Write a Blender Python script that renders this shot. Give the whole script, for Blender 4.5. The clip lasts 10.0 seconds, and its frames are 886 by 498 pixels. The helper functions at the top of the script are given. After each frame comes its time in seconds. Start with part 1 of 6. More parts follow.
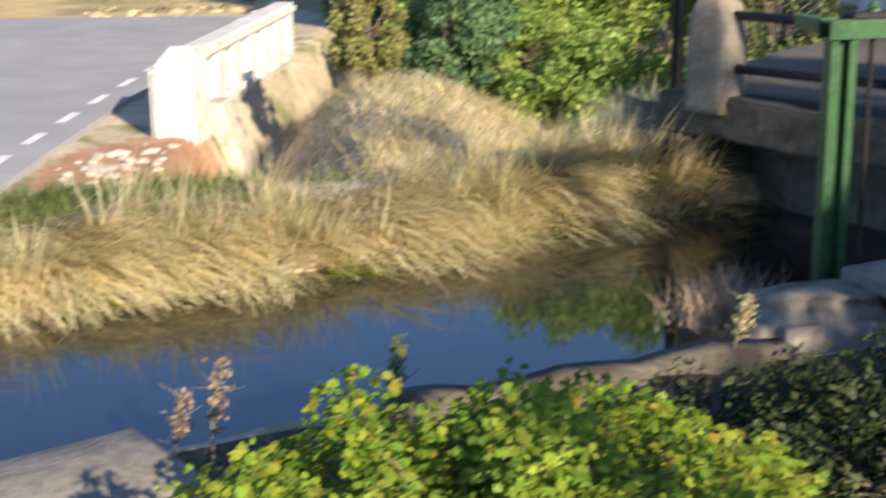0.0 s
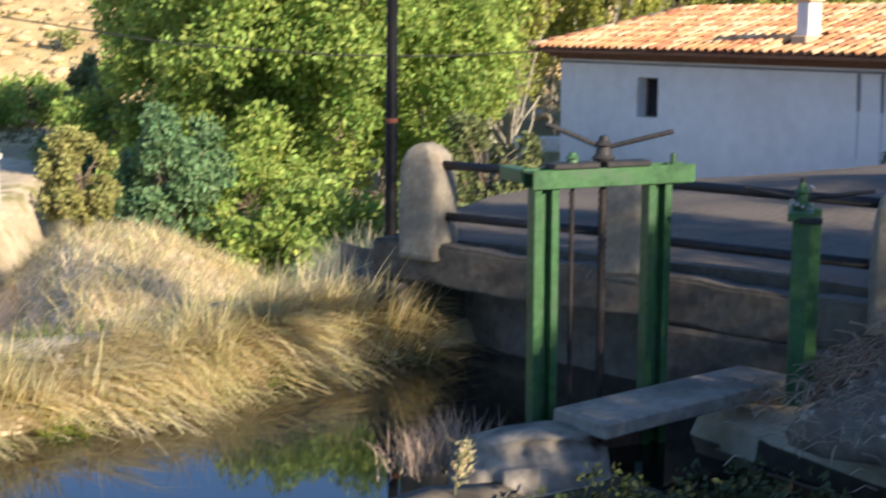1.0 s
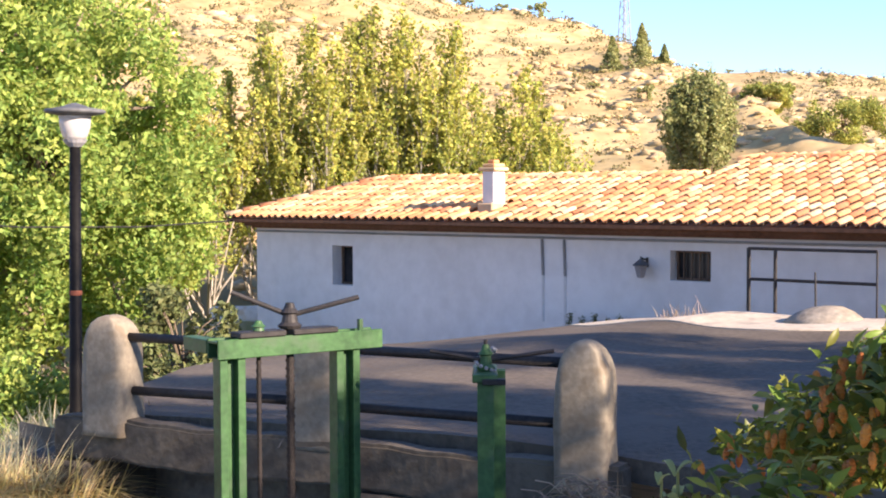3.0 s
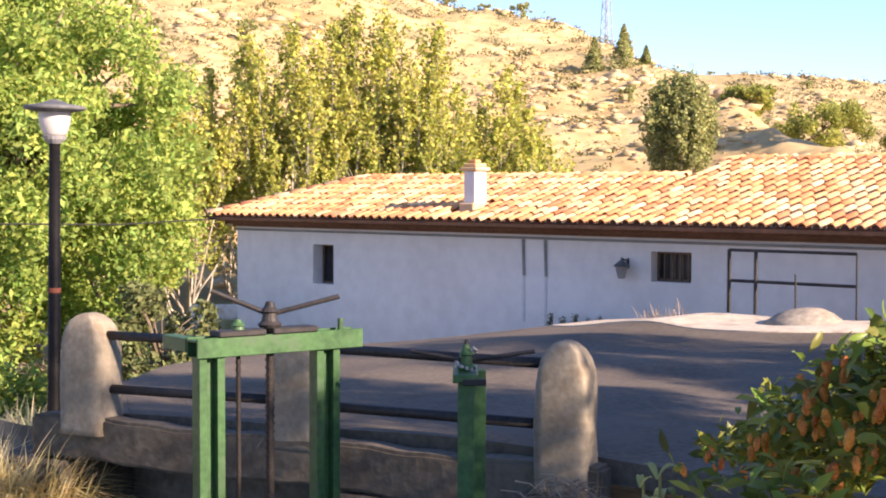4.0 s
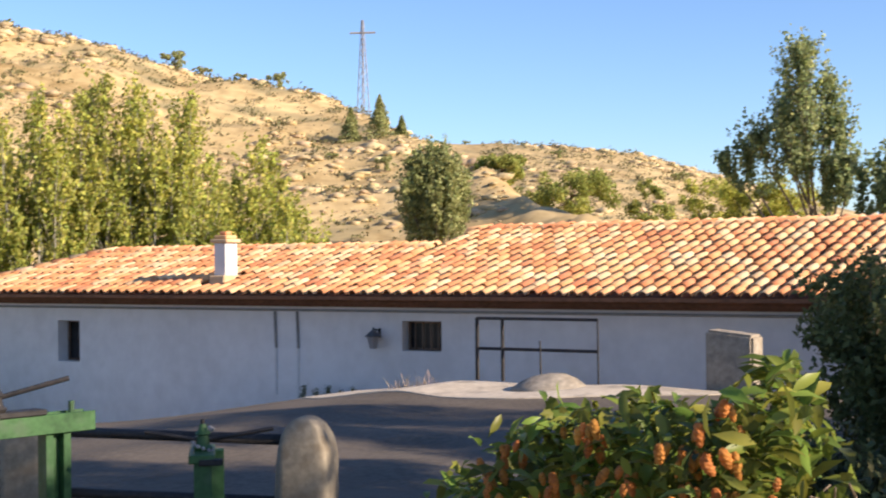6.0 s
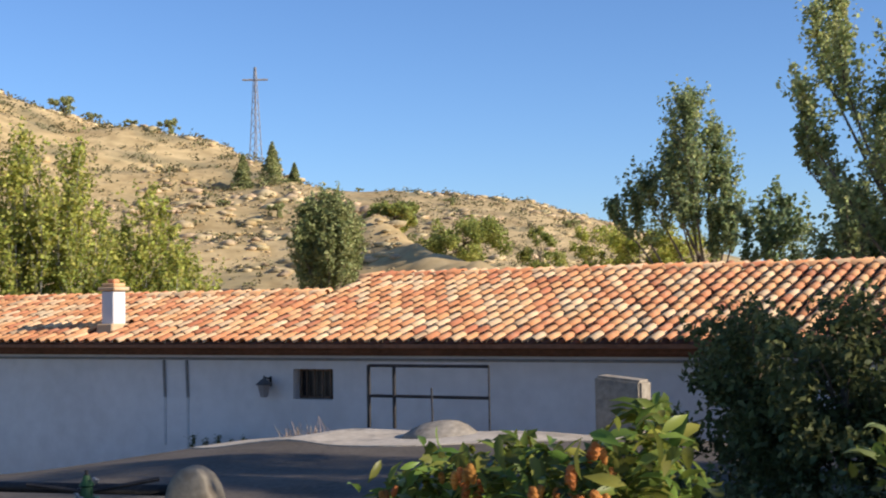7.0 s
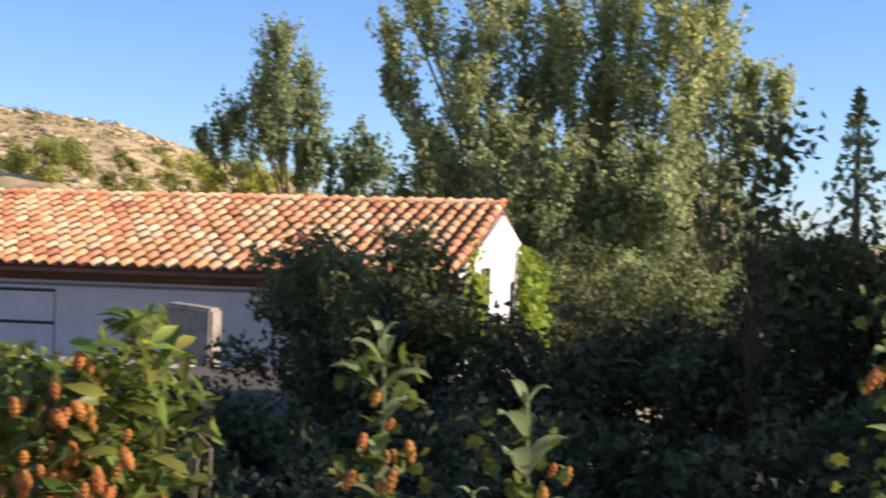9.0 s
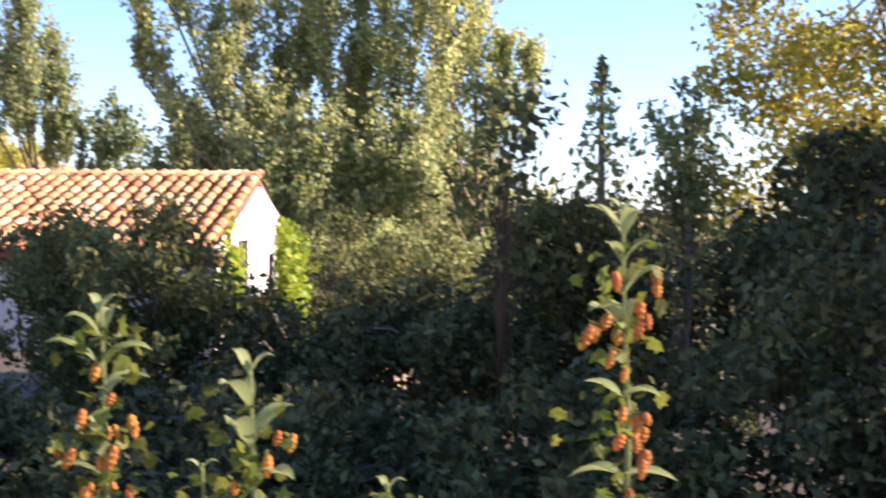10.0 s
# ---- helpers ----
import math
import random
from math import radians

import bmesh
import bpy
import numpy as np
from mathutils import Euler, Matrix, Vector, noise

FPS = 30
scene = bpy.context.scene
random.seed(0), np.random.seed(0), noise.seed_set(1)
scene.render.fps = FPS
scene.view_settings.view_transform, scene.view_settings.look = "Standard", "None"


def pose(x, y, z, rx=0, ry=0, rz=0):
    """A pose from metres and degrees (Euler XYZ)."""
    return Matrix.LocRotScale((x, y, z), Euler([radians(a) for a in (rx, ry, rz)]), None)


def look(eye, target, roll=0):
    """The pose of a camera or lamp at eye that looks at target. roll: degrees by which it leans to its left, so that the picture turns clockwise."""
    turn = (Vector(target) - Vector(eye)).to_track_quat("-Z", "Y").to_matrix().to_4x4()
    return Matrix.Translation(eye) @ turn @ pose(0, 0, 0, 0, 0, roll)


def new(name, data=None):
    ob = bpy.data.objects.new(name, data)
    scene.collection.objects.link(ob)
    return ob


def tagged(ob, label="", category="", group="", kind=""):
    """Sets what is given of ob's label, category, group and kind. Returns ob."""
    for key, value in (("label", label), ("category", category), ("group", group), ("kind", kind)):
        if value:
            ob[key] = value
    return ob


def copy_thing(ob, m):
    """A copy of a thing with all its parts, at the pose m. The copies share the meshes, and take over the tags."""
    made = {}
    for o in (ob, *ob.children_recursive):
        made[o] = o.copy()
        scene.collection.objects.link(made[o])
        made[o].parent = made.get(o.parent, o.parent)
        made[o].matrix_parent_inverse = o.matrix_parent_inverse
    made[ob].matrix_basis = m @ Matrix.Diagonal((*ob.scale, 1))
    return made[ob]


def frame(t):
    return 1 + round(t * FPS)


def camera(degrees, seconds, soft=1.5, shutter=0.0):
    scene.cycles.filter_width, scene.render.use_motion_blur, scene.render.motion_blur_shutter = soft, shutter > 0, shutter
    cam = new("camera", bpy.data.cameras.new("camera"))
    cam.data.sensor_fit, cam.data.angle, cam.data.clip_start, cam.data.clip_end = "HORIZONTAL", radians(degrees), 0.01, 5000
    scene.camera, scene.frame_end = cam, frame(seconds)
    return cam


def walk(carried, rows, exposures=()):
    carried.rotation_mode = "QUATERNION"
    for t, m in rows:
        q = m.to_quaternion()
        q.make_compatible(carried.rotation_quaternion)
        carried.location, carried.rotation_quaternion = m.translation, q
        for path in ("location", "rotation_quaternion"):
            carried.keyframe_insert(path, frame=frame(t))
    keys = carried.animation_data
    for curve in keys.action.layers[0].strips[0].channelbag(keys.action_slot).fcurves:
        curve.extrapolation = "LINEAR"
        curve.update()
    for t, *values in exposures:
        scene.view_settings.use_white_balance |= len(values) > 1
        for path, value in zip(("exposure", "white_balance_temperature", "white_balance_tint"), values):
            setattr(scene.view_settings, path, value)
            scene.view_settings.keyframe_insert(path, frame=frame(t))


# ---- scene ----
cam = camera(35.36, 10.0, soft=1.9, shutter=0.4)
# seconds, place of the eye, heading to the right of north, upward tilt, lean
PATH = [
    (0.0, -0.152, -0.327, -0.057, -67.14, -15.07, -0.80),
    (0.5, -0.162, -0.310, -0.030, -60.14, -11.93, 0.16),
    (1.0, -0.162, -0.294, -0.010, -55.39, -9.28, 0.08),
    (1.5, -0.161, -0.266, -0.014, -50.93, -6.17, 0.10),
    (2.0, -0.171, -0.213, -0.023, -47.41, -4.23, -0.64),
    (2.5, -0.153, -0.173, -0.027, -44.17, -2.48, -0.59),
    (4.0, -0.178, -0.134, -0.028, -42.40, -2.36, 0.13),
    (4.5, -0.161, -0.121, -0.007, -41.07, -1.92, 0.63),
    (5.0, -0.098, -0.083, -0.004, -38.59, -0.87, 0.08),
    (5.5, -0.059, -0.047, -0.011, -35.66, -0.06, 0.22),
    (6.0, -0.070, -0.022, 0.009, -32.60, 0.42, -0.64),
    (7.5, -0.015, -0.028, 0.004, -26.50, 2.82, -0.44),
    (8.0, 0.000, 0.000, 0.000, -23.81, 2.44, -0.29),
    (8.5, 0.040, 0.019, -0.010, -17.44, 1.59, -0.21),
    (9.0, 0.083, 0.039, -0.024, -11.31, -0.39, 1.61),
    (9.5, 0.103, 0.064, -0.026, -6.34, -0.55, -0.09),
    (10.0, 0.141, 0.063, -0.031, -1.53, -1.43, 0.34),
]


def aim(x, y, z, head, tilt, lean):
    return pose(x, y, z, 90 + tilt, 0, -head) @ pose(0, 0, 0, 0, 0, lean)


walk(cam, [(row[0], aim(*row[1:])) for row in PATH],
     exposures=[(0.0, 0.95, 6800, 13), (0.6, 0.85, 6800, 14), (1.0, 1.15, 6800, 14), (1.5, 1.4, 6650, 16), (2.5, 1.55, 7000, 22), (5.0, 1.5, 7700, 29), (5.6, 1.25, 7600, 26), (6.2, 0.78, 6900, 17), (7.5, 0.4, 6400, 15), (8.5, 0.4, 6400, 15), (9.2, 1.0, 6750, 24), (10.0, 1.65, 7050, 31)])

# ---- light ----
SUN_EL, SUN_AZ = 23.0, 83.0          # degrees; azimuth clockwise from north (+y)
world = bpy.data.worlds.new("sky")
scene.world = world
world.use_nodes = True
wn = world.node_tree
sky = wn.nodes.new("ShaderNodeTexSky")
sky.sky_type, sky.sun_disc = "NISHITA", False
sky.sun_elevation, sky.sun_rotation = radians(SUN_EL), radians(SUN_AZ)
sky.altitude, sky.air_density, sky.dust_density, sky.ozone_density = 1200, 1.0, 0.7, 6.5
wn.links.new(sky.outputs[0], wn.nodes["Background"].inputs[0])
wn.nodes["Background"].inputs[1].default_value = 0.12
lamp = bpy.data.lights.new("sun", "SUN")
lamp.energy, lamp.angle, lamp.color = 5.0, radians(0.6), (1.0, 0.9, 0.74)
sun = new("sun", lamp)
sun.matrix_world = look((math.sin(radians(SUN_AZ)) * 60, math.cos(radians(SUN_AZ)) * 60, math.tan(radians(SUN_EL)) * 60), (0, 0, 0))

# ---- materials ----


def surface(name, dark, light, rough=0.85, grain=12.0, blot=0.8, bump=0.3, metal=0.0, per="", spread=0.25, third=None, sheer=0.0, spec=0.3, stretch=(1, 1, 1), ramp=None):
    """Two-scale noise between two colours; per: 'object' or 'island' adds a random tone to each piece."""
    m = bpy.data.materials.new(name)
    m.use_nodes = True
    nt = m.node_tree
    N, Lk = nt.nodes, nt.links.new
    b = N["Principled BSDF"]
    tc = N.new("ShaderNodeTexCoord")
    mp = N.new("ShaderNodeMapping")
    mp.inputs["Scale"].default_value = stretch
    Lk(tc.outputs["Object"], mp.inputs[0])
    fine, wide = N.new("ShaderNodeTexNoise"), N.new("ShaderNodeTexNoise")
    for n, s, d in ((fine, grain, 6), (wide, blot, 3)):
        n.inputs["Scale"].default_value, n.inputs["Detail"].default_value = s, d
        Lk(mp.outputs[0], n.inputs["Vector"])
    add = N.new("ShaderNodeMath")
    add.operation = "ADD"
    Lk(fine.outputs[0], add.inputs[0])
    Lk(wide.outputs[0], add.inputs[1])
    rng = N.new("ShaderNodeMapRange")
    rng.inputs[1].default_value, rng.inputs[2].default_value = 0.72, 1.28
    Lk(add.outputs[0], rng.inputs[0])
    mix = N.new("ShaderNodeMix")
    mix.data_type = "RGBA"
    mix.inputs[6].default_value, mix.inputs[7].default_value = (*dark, 1), (*light, 1)
    Lk(rng.outputs[0], mix.inputs[0])
    out = mix.outputs[2]
    if third:
        w3 = N.new("ShaderNodeTexNoise")
        w3.inputs["Scale"].default_value, w3.inputs["Detail"].default_value = blot * 2.3, 5
        Lk(mp.outputs[0], w3.inputs["Vector"])
        r3 = N.new("ShaderNodeMapRange")
        r3.inputs[1].default_value, r3.inputs[2].default_value = 0.52, 0.66
        Lk(w3.outputs[0], r3.inputs[0])
        m3 = N.new("ShaderNodeMix")
        m3.data_type = "RGBA"
        m3.inputs[7].default_value = (*third, 1)
        Lk(r3.outputs[0], m3.inputs[0])
        Lk(out, m3.inputs[6])
        out = m3.outputs[2]
    if per:
        src = N.new("ShaderNodeObjectInfo" if per == "object" else "ShaderNodeNewGeometry")
        hs = N.new("ShaderNodeHueSaturation")
        rnd = src.outputs["Random"] if per == "object" else src.outputs["Random Per Island"]
        v = N.new("ShaderNodeMapRange")
        v.inputs[3].default_value, v.inputs[4].default_value = 1 - spread, 1 + spread
        Lk(rnd, v.inputs[0])
        Lk(v.outputs[0], hs.inputs["Value"])
        mul = N.new("ShaderNodeMath")
        mul.operation = "MULTIPLY"
        mul.inputs[1].default_value = 7.31
        fr = N.new("ShaderNodeMath")
        fr.operation = "FRACT"
        Lk(rnd, mul.inputs[0])
        Lk(mul.outputs[0], fr.inputs[0])
        h = N.new("ShaderNodeMapRange")
        h.inputs[3].default_value, h.inputs[4].default_value = 0.5 - spread * 0.08, 0.5 + spread * 0.08
        Lk(fr.outputs[0], h.inputs[0])
        Lk(h.outputs[0], hs.inputs["Hue"])
        Lk(out, hs.inputs["Color"])
        out = hs.outputs[0]
    if ramp:
        cr = N.new("ShaderNodeValToRGB")
        while len(cr.color_ramp.elements) < len(ramp):
            cr.color_ramp.elements.new(0.5)
        for e, (pos, col) in zip(cr.color_ramp.elements, ramp):
            e.position, e.color = pos, (*col, 1)
        Lk(fr.outputs[0], cr.inputs[0])
        mr = N.new("ShaderNodeMix")
        mr.data_type = "RGBA"
        mr.inputs[0].default_value = 0.65
        Lk(out, mr.inputs[6])
        Lk(cr.outputs[0], mr.inputs[7])
        out = mr.outputs[2]
    Lk(out, b.inputs["Base Color"])
    b.inputs["Roughness"].default_value, b.inputs["Metallic"].default_value = rough, metal
    b.inputs["Specular IOR Level"].default_value = spec
    if bump:
        bp = N.new("ShaderNodeBump")
        bp.inputs["Strength"].default_value, bp.inputs["Distance"].default_value = bump, 0.02
        Lk(add.outputs[0], bp.inputs["Height"])
        Lk(bp.outputs[0], b.inputs["Normal"])
    if sheer:
        tr = N.new("ShaderNodeBsdfTranslucent")
        Lk(out, tr.inputs[0])
        ms = N.new("ShaderNodeMixShader")
        ms.inputs[0].default_value = sheer
        Lk(b.outputs[0], ms.inputs[1])
        Lk(tr.outputs[0], ms.inputs[2])
        Lk(ms.outputs[0], N["Material Output"].inputs[0])
    return m


M_GROUND = surface("sandy_soil", (0.40, 0.32, 0.21), (0.62, 0.51, 0.36), grain=9, blot=0.5, third=(0.22, 0.21, 0.09))
M_HILL = surface("rocky_hillside", (0.31, 0.215, 0.092), (0.63, 0.475, 0.24), grain=1.1, blot=0.10, bump=1.0, third=(0.30, 0.245, 0.125))
# Dark soil colour carrying the shade below the hedge; dark brown at the rim
M_DARKSOIL = surface("shade_dark_soil", (0.042, 0.035, 0.023), (0.09, 0.074, 0.050), grain=12, blot=1.2)
M_RED = surface("red_earth", (0.33, 0.16, 0.08), (0.50, 0.30, 0.18), grain=14, blot=1.2)
M_ROAD = surface("grey_asphalt", (0.27, 0.27, 0.265), (0.37, 0.365, 0.355), grain=60, blot=0.7, bump=0.1)
M_LINE = surface("road_paint", (0.60, 0.60, 0.57), (0.80, 0.79, 0.75), grain=30, blot=3, bump=0.05)
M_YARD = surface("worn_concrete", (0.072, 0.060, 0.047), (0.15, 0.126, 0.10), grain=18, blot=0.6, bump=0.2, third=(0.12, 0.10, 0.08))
M_CONC = surface("weathered_concrete", (0.20, 0.17, 0.13), (0.36, 0.32, 0.26), grain=16, blot=2.5, bump=0.35, third=(0.20, 0.18, 0.15))
# Darker concrete with the shade of bridge and channel rim in its colour
M_DIMCONC = surface("shade_dark_concrete", (0.07, 0.058, 0.043), (0.14, 0.12, 0.092), grain=16, blot=1.5, bump=0.35, third=(0.055, 0.045, 0.035))
M_POLE = surface("black_pole_paint", (0.004, 0.004, 0.0045), (0.010, 0.0095, 0.010), rough=0.55, grain=25, blot=4, bump=0.05, spec=0.12)
M_MUD = surface("brown_earth", (0.12, 0.098, 0.073), (0.23, 0.195, 0.15), grain=11, blot=2.0, bump=0.5, third=(0.12, 0.10, 0.075))
M_PILLAR = surface("rough_render_grey", (0.17, 0.145, 0.108), (0.285, 0.25, 0.19), grain=22, blot=3.0, bump=0.12, third=(0.19, 0.155, 0.11))
M_WALL = surface("whitewash", (0.60, 0.575, 0.555), (0.71, 0.685, 0.665), grain=5, blot=0.5, bump=0.08)
M_PARA = surface("flaking_white_paint", (0.56, 0.53, 0.48), (0.74, 0.72, 0.68), grain=10, blot=2.0, bump=0.15, third=(0.60, 0.50, 0.38))
M_CREAM = surface("stained_cream_render", (0.42, 0.36, 0.28), (0.62, 0.56, 0.46), grain=9, blot=1.4, bump=0.2, third=(0.40, 0.32, 0.24))
M_CRACK = surface("grey_stain", (0.20, 0.19, 0.18), (0.30, 0.29, 0.28), grain=9, bump=0.1)
M_TILE = surface("clay_tile", (0.53, 0.222, 0.097), (0.67, 0.345, 0.175), grain=14, blot=1.6, bump=0.15, per="object", spread=0.28, third=(0.68, 0.47, 0.28), ramp=[(0.0, (0.40, 0.15, 0.06)), (0.2, (0.57, 0.24, 0.095)), (0.5, (0.67, 0.34, 0.14)), (0.72, (0.72, 0.47, 0.25)), (0.86, (0.76, 0.58, 0.37)), (1.0, (0.45, 0.33, 0.22))])
M_TILES = surface("clay_tile_far", (0.53, 0.222, 0.097), (0.67, 0.345, 0.175), grain=14, blot=1.6, bump=0.15, per="island", spread=0.28, third=(0.68, 0.47, 0.28), ramp=[(0.0, (0.40, 0.15, 0.06)), (0.2, (0.57, 0.24, 0.095)), (0.5, (0.67, 0.34, 0.14)), (0.72, (0.72, 0.47, 0.25)), (0.86, (0.76, 0.58, 0.37)), (1.0, (0.45, 0.33, 0.22))])
# Bed below the cover tiles, darkened so the gaps between them read as shadow
M_PAN = surface("shadow_dark_tile_bed", (0.15, 0.07, 0.04), (0.27, 0.125, 0.07), grain=14, blot=1.6)
M_EAVE = surface("brown_eave_brick", (0.10, 0.05, 0.03), (0.19, 0.09, 0.06), grain=12, blot=1.5)
M_GREEN = surface("green_paint", (0.020, 0.066, 0.023), (0.045, 0.128, 0.045), rough=0.5, grain=25, blot=3, bump=0.1, third=(0.05, 0.10, 0.05))
M_IRON = surface("dark_iron", (0.012, 0.012, 0.013), (0.036, 0.033, 0.032), rough=0.6, grain=30, blot=5, bump=0.15)
M_RUST = surface("rusty_stem", (0.009, 0.008, 0.008), (0.024, 0.019, 0.017), rough=0.7, grain=40, blot=6, bump=0.2)
M_GREY = surface("galvanised_grey", (0.20, 0.20, 0.21), (0.32, 0.32, 0.33), rough=0.5, grain=30, blot=4, bump=0.05)
M_CAP = surface("dull_lamp_cap", (0.075, 0.08, 0.085), (0.14, 0.145, 0.15), rough=0.6, grain=20, blot=4, bump=0.05)
M_BAND = surface("rust_red_band", (0.16, 0.05, 0.03), (0.24, 0.08, 0.05), bump=0.1)
M_VOID = surface("dark_window", (0.012, 0.012, 0.014), (0.03, 0.03, 0.032), rough=0.25, grain=4, bump=0)
M_WOOD = surface("old_wood", (0.10, 0.06, 0.04), (0.19, 0.12, 0.08), grain=20, blot=2)
M_BARK = surface("bark", (0.10, 0.075, 0.05), (0.24, 0.19, 0.14), grain=14, blot=2, bump=0.6)
M_PALEBARK = surface("pale_bark", (0.22, 0.20, 0.16), (0.42, 0.39, 0.33), grain=9, blot=2, bump=0.4)
M_ROCK = surface("pale_stone", (0.33, 0.25, 0.14), (0.58, 0.45, 0.26), grain=8, blot=1.5, bump=0.5, per="island", spread=0.2)


def leafage(name, dark, light, sheer=0.4, spread=0.35, rough=0.55):
    return surface(name, dark, light, rough=rough, grain=1.4, blot=0.35, bump=0, per="island", spread=spread, sheer=sheer, spec=0.25)


L_WALNUT = leafage("bright_green_leaves", (0.19, 0.29, 0.065), (0.43, 0.53, 0.14), sheer=0.5)
L_BLUE = leafage("blue_green_leaves", (0.10, 0.19, 0.085), (0.20, 0.32, 0.15))
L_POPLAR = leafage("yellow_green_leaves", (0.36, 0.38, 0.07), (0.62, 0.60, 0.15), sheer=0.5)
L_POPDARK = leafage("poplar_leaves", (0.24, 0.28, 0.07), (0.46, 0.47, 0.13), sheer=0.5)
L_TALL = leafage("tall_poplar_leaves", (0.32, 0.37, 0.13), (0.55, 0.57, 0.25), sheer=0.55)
# Darker copy of the poplar leaves, the crown's inner shade in its colour
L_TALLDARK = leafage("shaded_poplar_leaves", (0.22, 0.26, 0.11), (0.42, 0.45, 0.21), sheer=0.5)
L_LONE = leafage("grey_green_poplar_leaves", (0.16, 0.21, 0.09), (0.32, 0.38, 0.18), sheer=0.5)
L_JUNIPER = leafage("juniper_sprays", (0.09, 0.12, 0.045), (0.20, 0.22, 0.09), sheer=0.3)
L_OLIVE = leafage("olive_juniper_sprays", (0.23, 0.26, 0.10), (0.43, 0.44, 0.18), sheer=0.4)
L_OLIVEBROWN = leafage("olive_brown_leaves", (0.25, 0.25, 0.08), (0.44, 0.42, 0.15), sheer=0.4)
L_PINE = leafage("dark_needles", (0.03, 0.055, 0.02), (0.075, 0.10, 0.035), sheer=0.15)
L_SCRUB = leafage("olive_scrub", (0.07, 0.085, 0.03), (0.15, 0.15, 0.055), sheer=0.2)
L_GARDEN = leafage("garden_leaves", (0.09, 0.11, 0.04), (0.22, 0.23, 0.08), sheer=0.4)
L_HILLSCRUB = leafage("dry_olive_scrub", (0.12, 0.12, 0.05), (0.23, 0.21, 0.10), sheer=0.3)
# Ivy green taken nearly black so the leaves carry the bank's shade
L_IVY = leafage("shade_dark_ivy_leaves", (0.030, 0.045, 0.015), (0.085, 0.105, 0.038), sheer=0.2)
L_DARK = leafage("dark_hedge_leaves", (0.060, 0.073, 0.029), (0.165, 0.17, 0.066), sheer=0.3, spread=0.6)
L_VINE = leafage("fresh_vine_leaves", (0.15, 0.25, 0.025), (0.37, 0.44, 0.055), sheer=0.45)
L_AUTUMN = leafage("autumn_yellow_leaves", (0.28, 0.25, 0.03), (0.50, 0.42, 0.07), sheer=0.45)
L_GOLD = leafage("olive_gold_leaves", (0.38, 0.36, 0.07), (0.66, 0.55, 0.12), sheer=0.45)
L_PALE = leafage("pale_felted_leaves", (0.18, 0.26, 0.09), (0.37, 0.43, 0.21), sheer=0.4)
L_HOPLEAF = leafage("hop_leaves", (0.05, 0.08, 0.014), (0.24, 0.27, 0.05), sheer=0.5)
L_HOPLONG = leafage("long_hop_leaves", (0.045, 0.080, 0.014), (0.25, 0.29, 0.055), sheer=0.4, spread=0.6, rough=0.4)
L_DRY = leafage("dry_grass", (0.62, 0.53, 0.27), (0.88, 0.79, 0.50), sheer=0.55, spread=0.4)
L_GRASS = leafage("green_grass", (0.10, 0.14, 0.03), (0.20, 0.23, 0.06), sheer=0.35)
L_RUSSET = leafage("russet_stalks", (0.24, 0.13, 0.08), (0.42, 0.26, 0.16), sheer=0.3)
L_TWIG = leafage("dead_stalks", (0.20, 0.14, 0.09), (0.38, 0.29, 0.21), sheer=0.1)

M_GLASS = surface("frosted_lamp_glass", (0.62, 0.60, 0.58), (0.72, 0.70, 0.68), rough=0.35, grain=6, bump=0, sheer=0.4)
M_WATER = bpy.data.materials.new("channel_water")
M_WATER.use_nodes = True
_n = M_WATER.node_tree.nodes
_b = _n["Principled BSDF"]
_b.inputs["Base Color"].default_value = (0.008, 0.011, 0.010, 1)
_b.inputs["Roughness"].default_value, _b.inputs["IOR"].default_value = 0.03, 1.42
_b.inputs["Specular IOR Level"].default_value = 1.0
_w = _n.new("ShaderNodeTexNoise")
_w.inputs["Scale"].default_value, _w.inputs["Detail"].default_value = 2.2, 3
_p = _n.new("ShaderNodeBump")
_p.inputs["Strength"].default_value, _p.inputs["Distance"].default_value = 0.10, 0.05
M_WATER.node_tree.links.new(_w.outputs[0], _p.inputs["Height"])
M_WATER.node_tree.links.new(_p.outputs[0], _b.inputs["Normal"])

# ---- mesh helpers ----


def mesh_of(name, verts, faces, material, smooth=False):
    me = bpy.data.meshes.new(name)
    me.from_pydata([tuple(v) for v in verts], [], [tuple(f) for f in faces])
    me.materials.append(material)
    if smooth:
        me.polygons.foreach_set("use_smooth", [True] * len(me.polygons))
    me.update()
    return me


def quads_of(name, co, n_per, idx, material, smooth=False):
    """A mesh of many alike pieces: co (pieces, n_per, 3), idx the faces of one piece."""
    k = len(co)
    idx = np.array(idx)
    faces = (idx[None] + (np.arange(k) * n_per)[:, None, None]).reshape(-1)
    m = idx.shape[1]
    me = bpy.data.meshes.new(name)
    me.vertices.add(k * n_per)
    me.vertices.foreach_set("co", np.ascontiguousarray(co, dtype=np.float32).ravel())
    me.loops.add(len(faces))
    me.loops.foreach_set("vertex_index", faces.astype(np.int32))
    nf = len(faces) // m
    me.polygons.add(nf)
    me.polygons.foreach_set("loop_start", np.arange(0, nf * m, m, dtype=np.int32))
    me.materials.append(material)
    me.update(calc_edges=True)
    if smooth:
        me.polygons.foreach_set("use_smooth", [True] * nf)
    return me


def link(name, me, parent=None, label=""):
    ob = new(name, me)
    if parent:
        ob.parent = parent
    if label:
        ob["label"] = label
    return ob


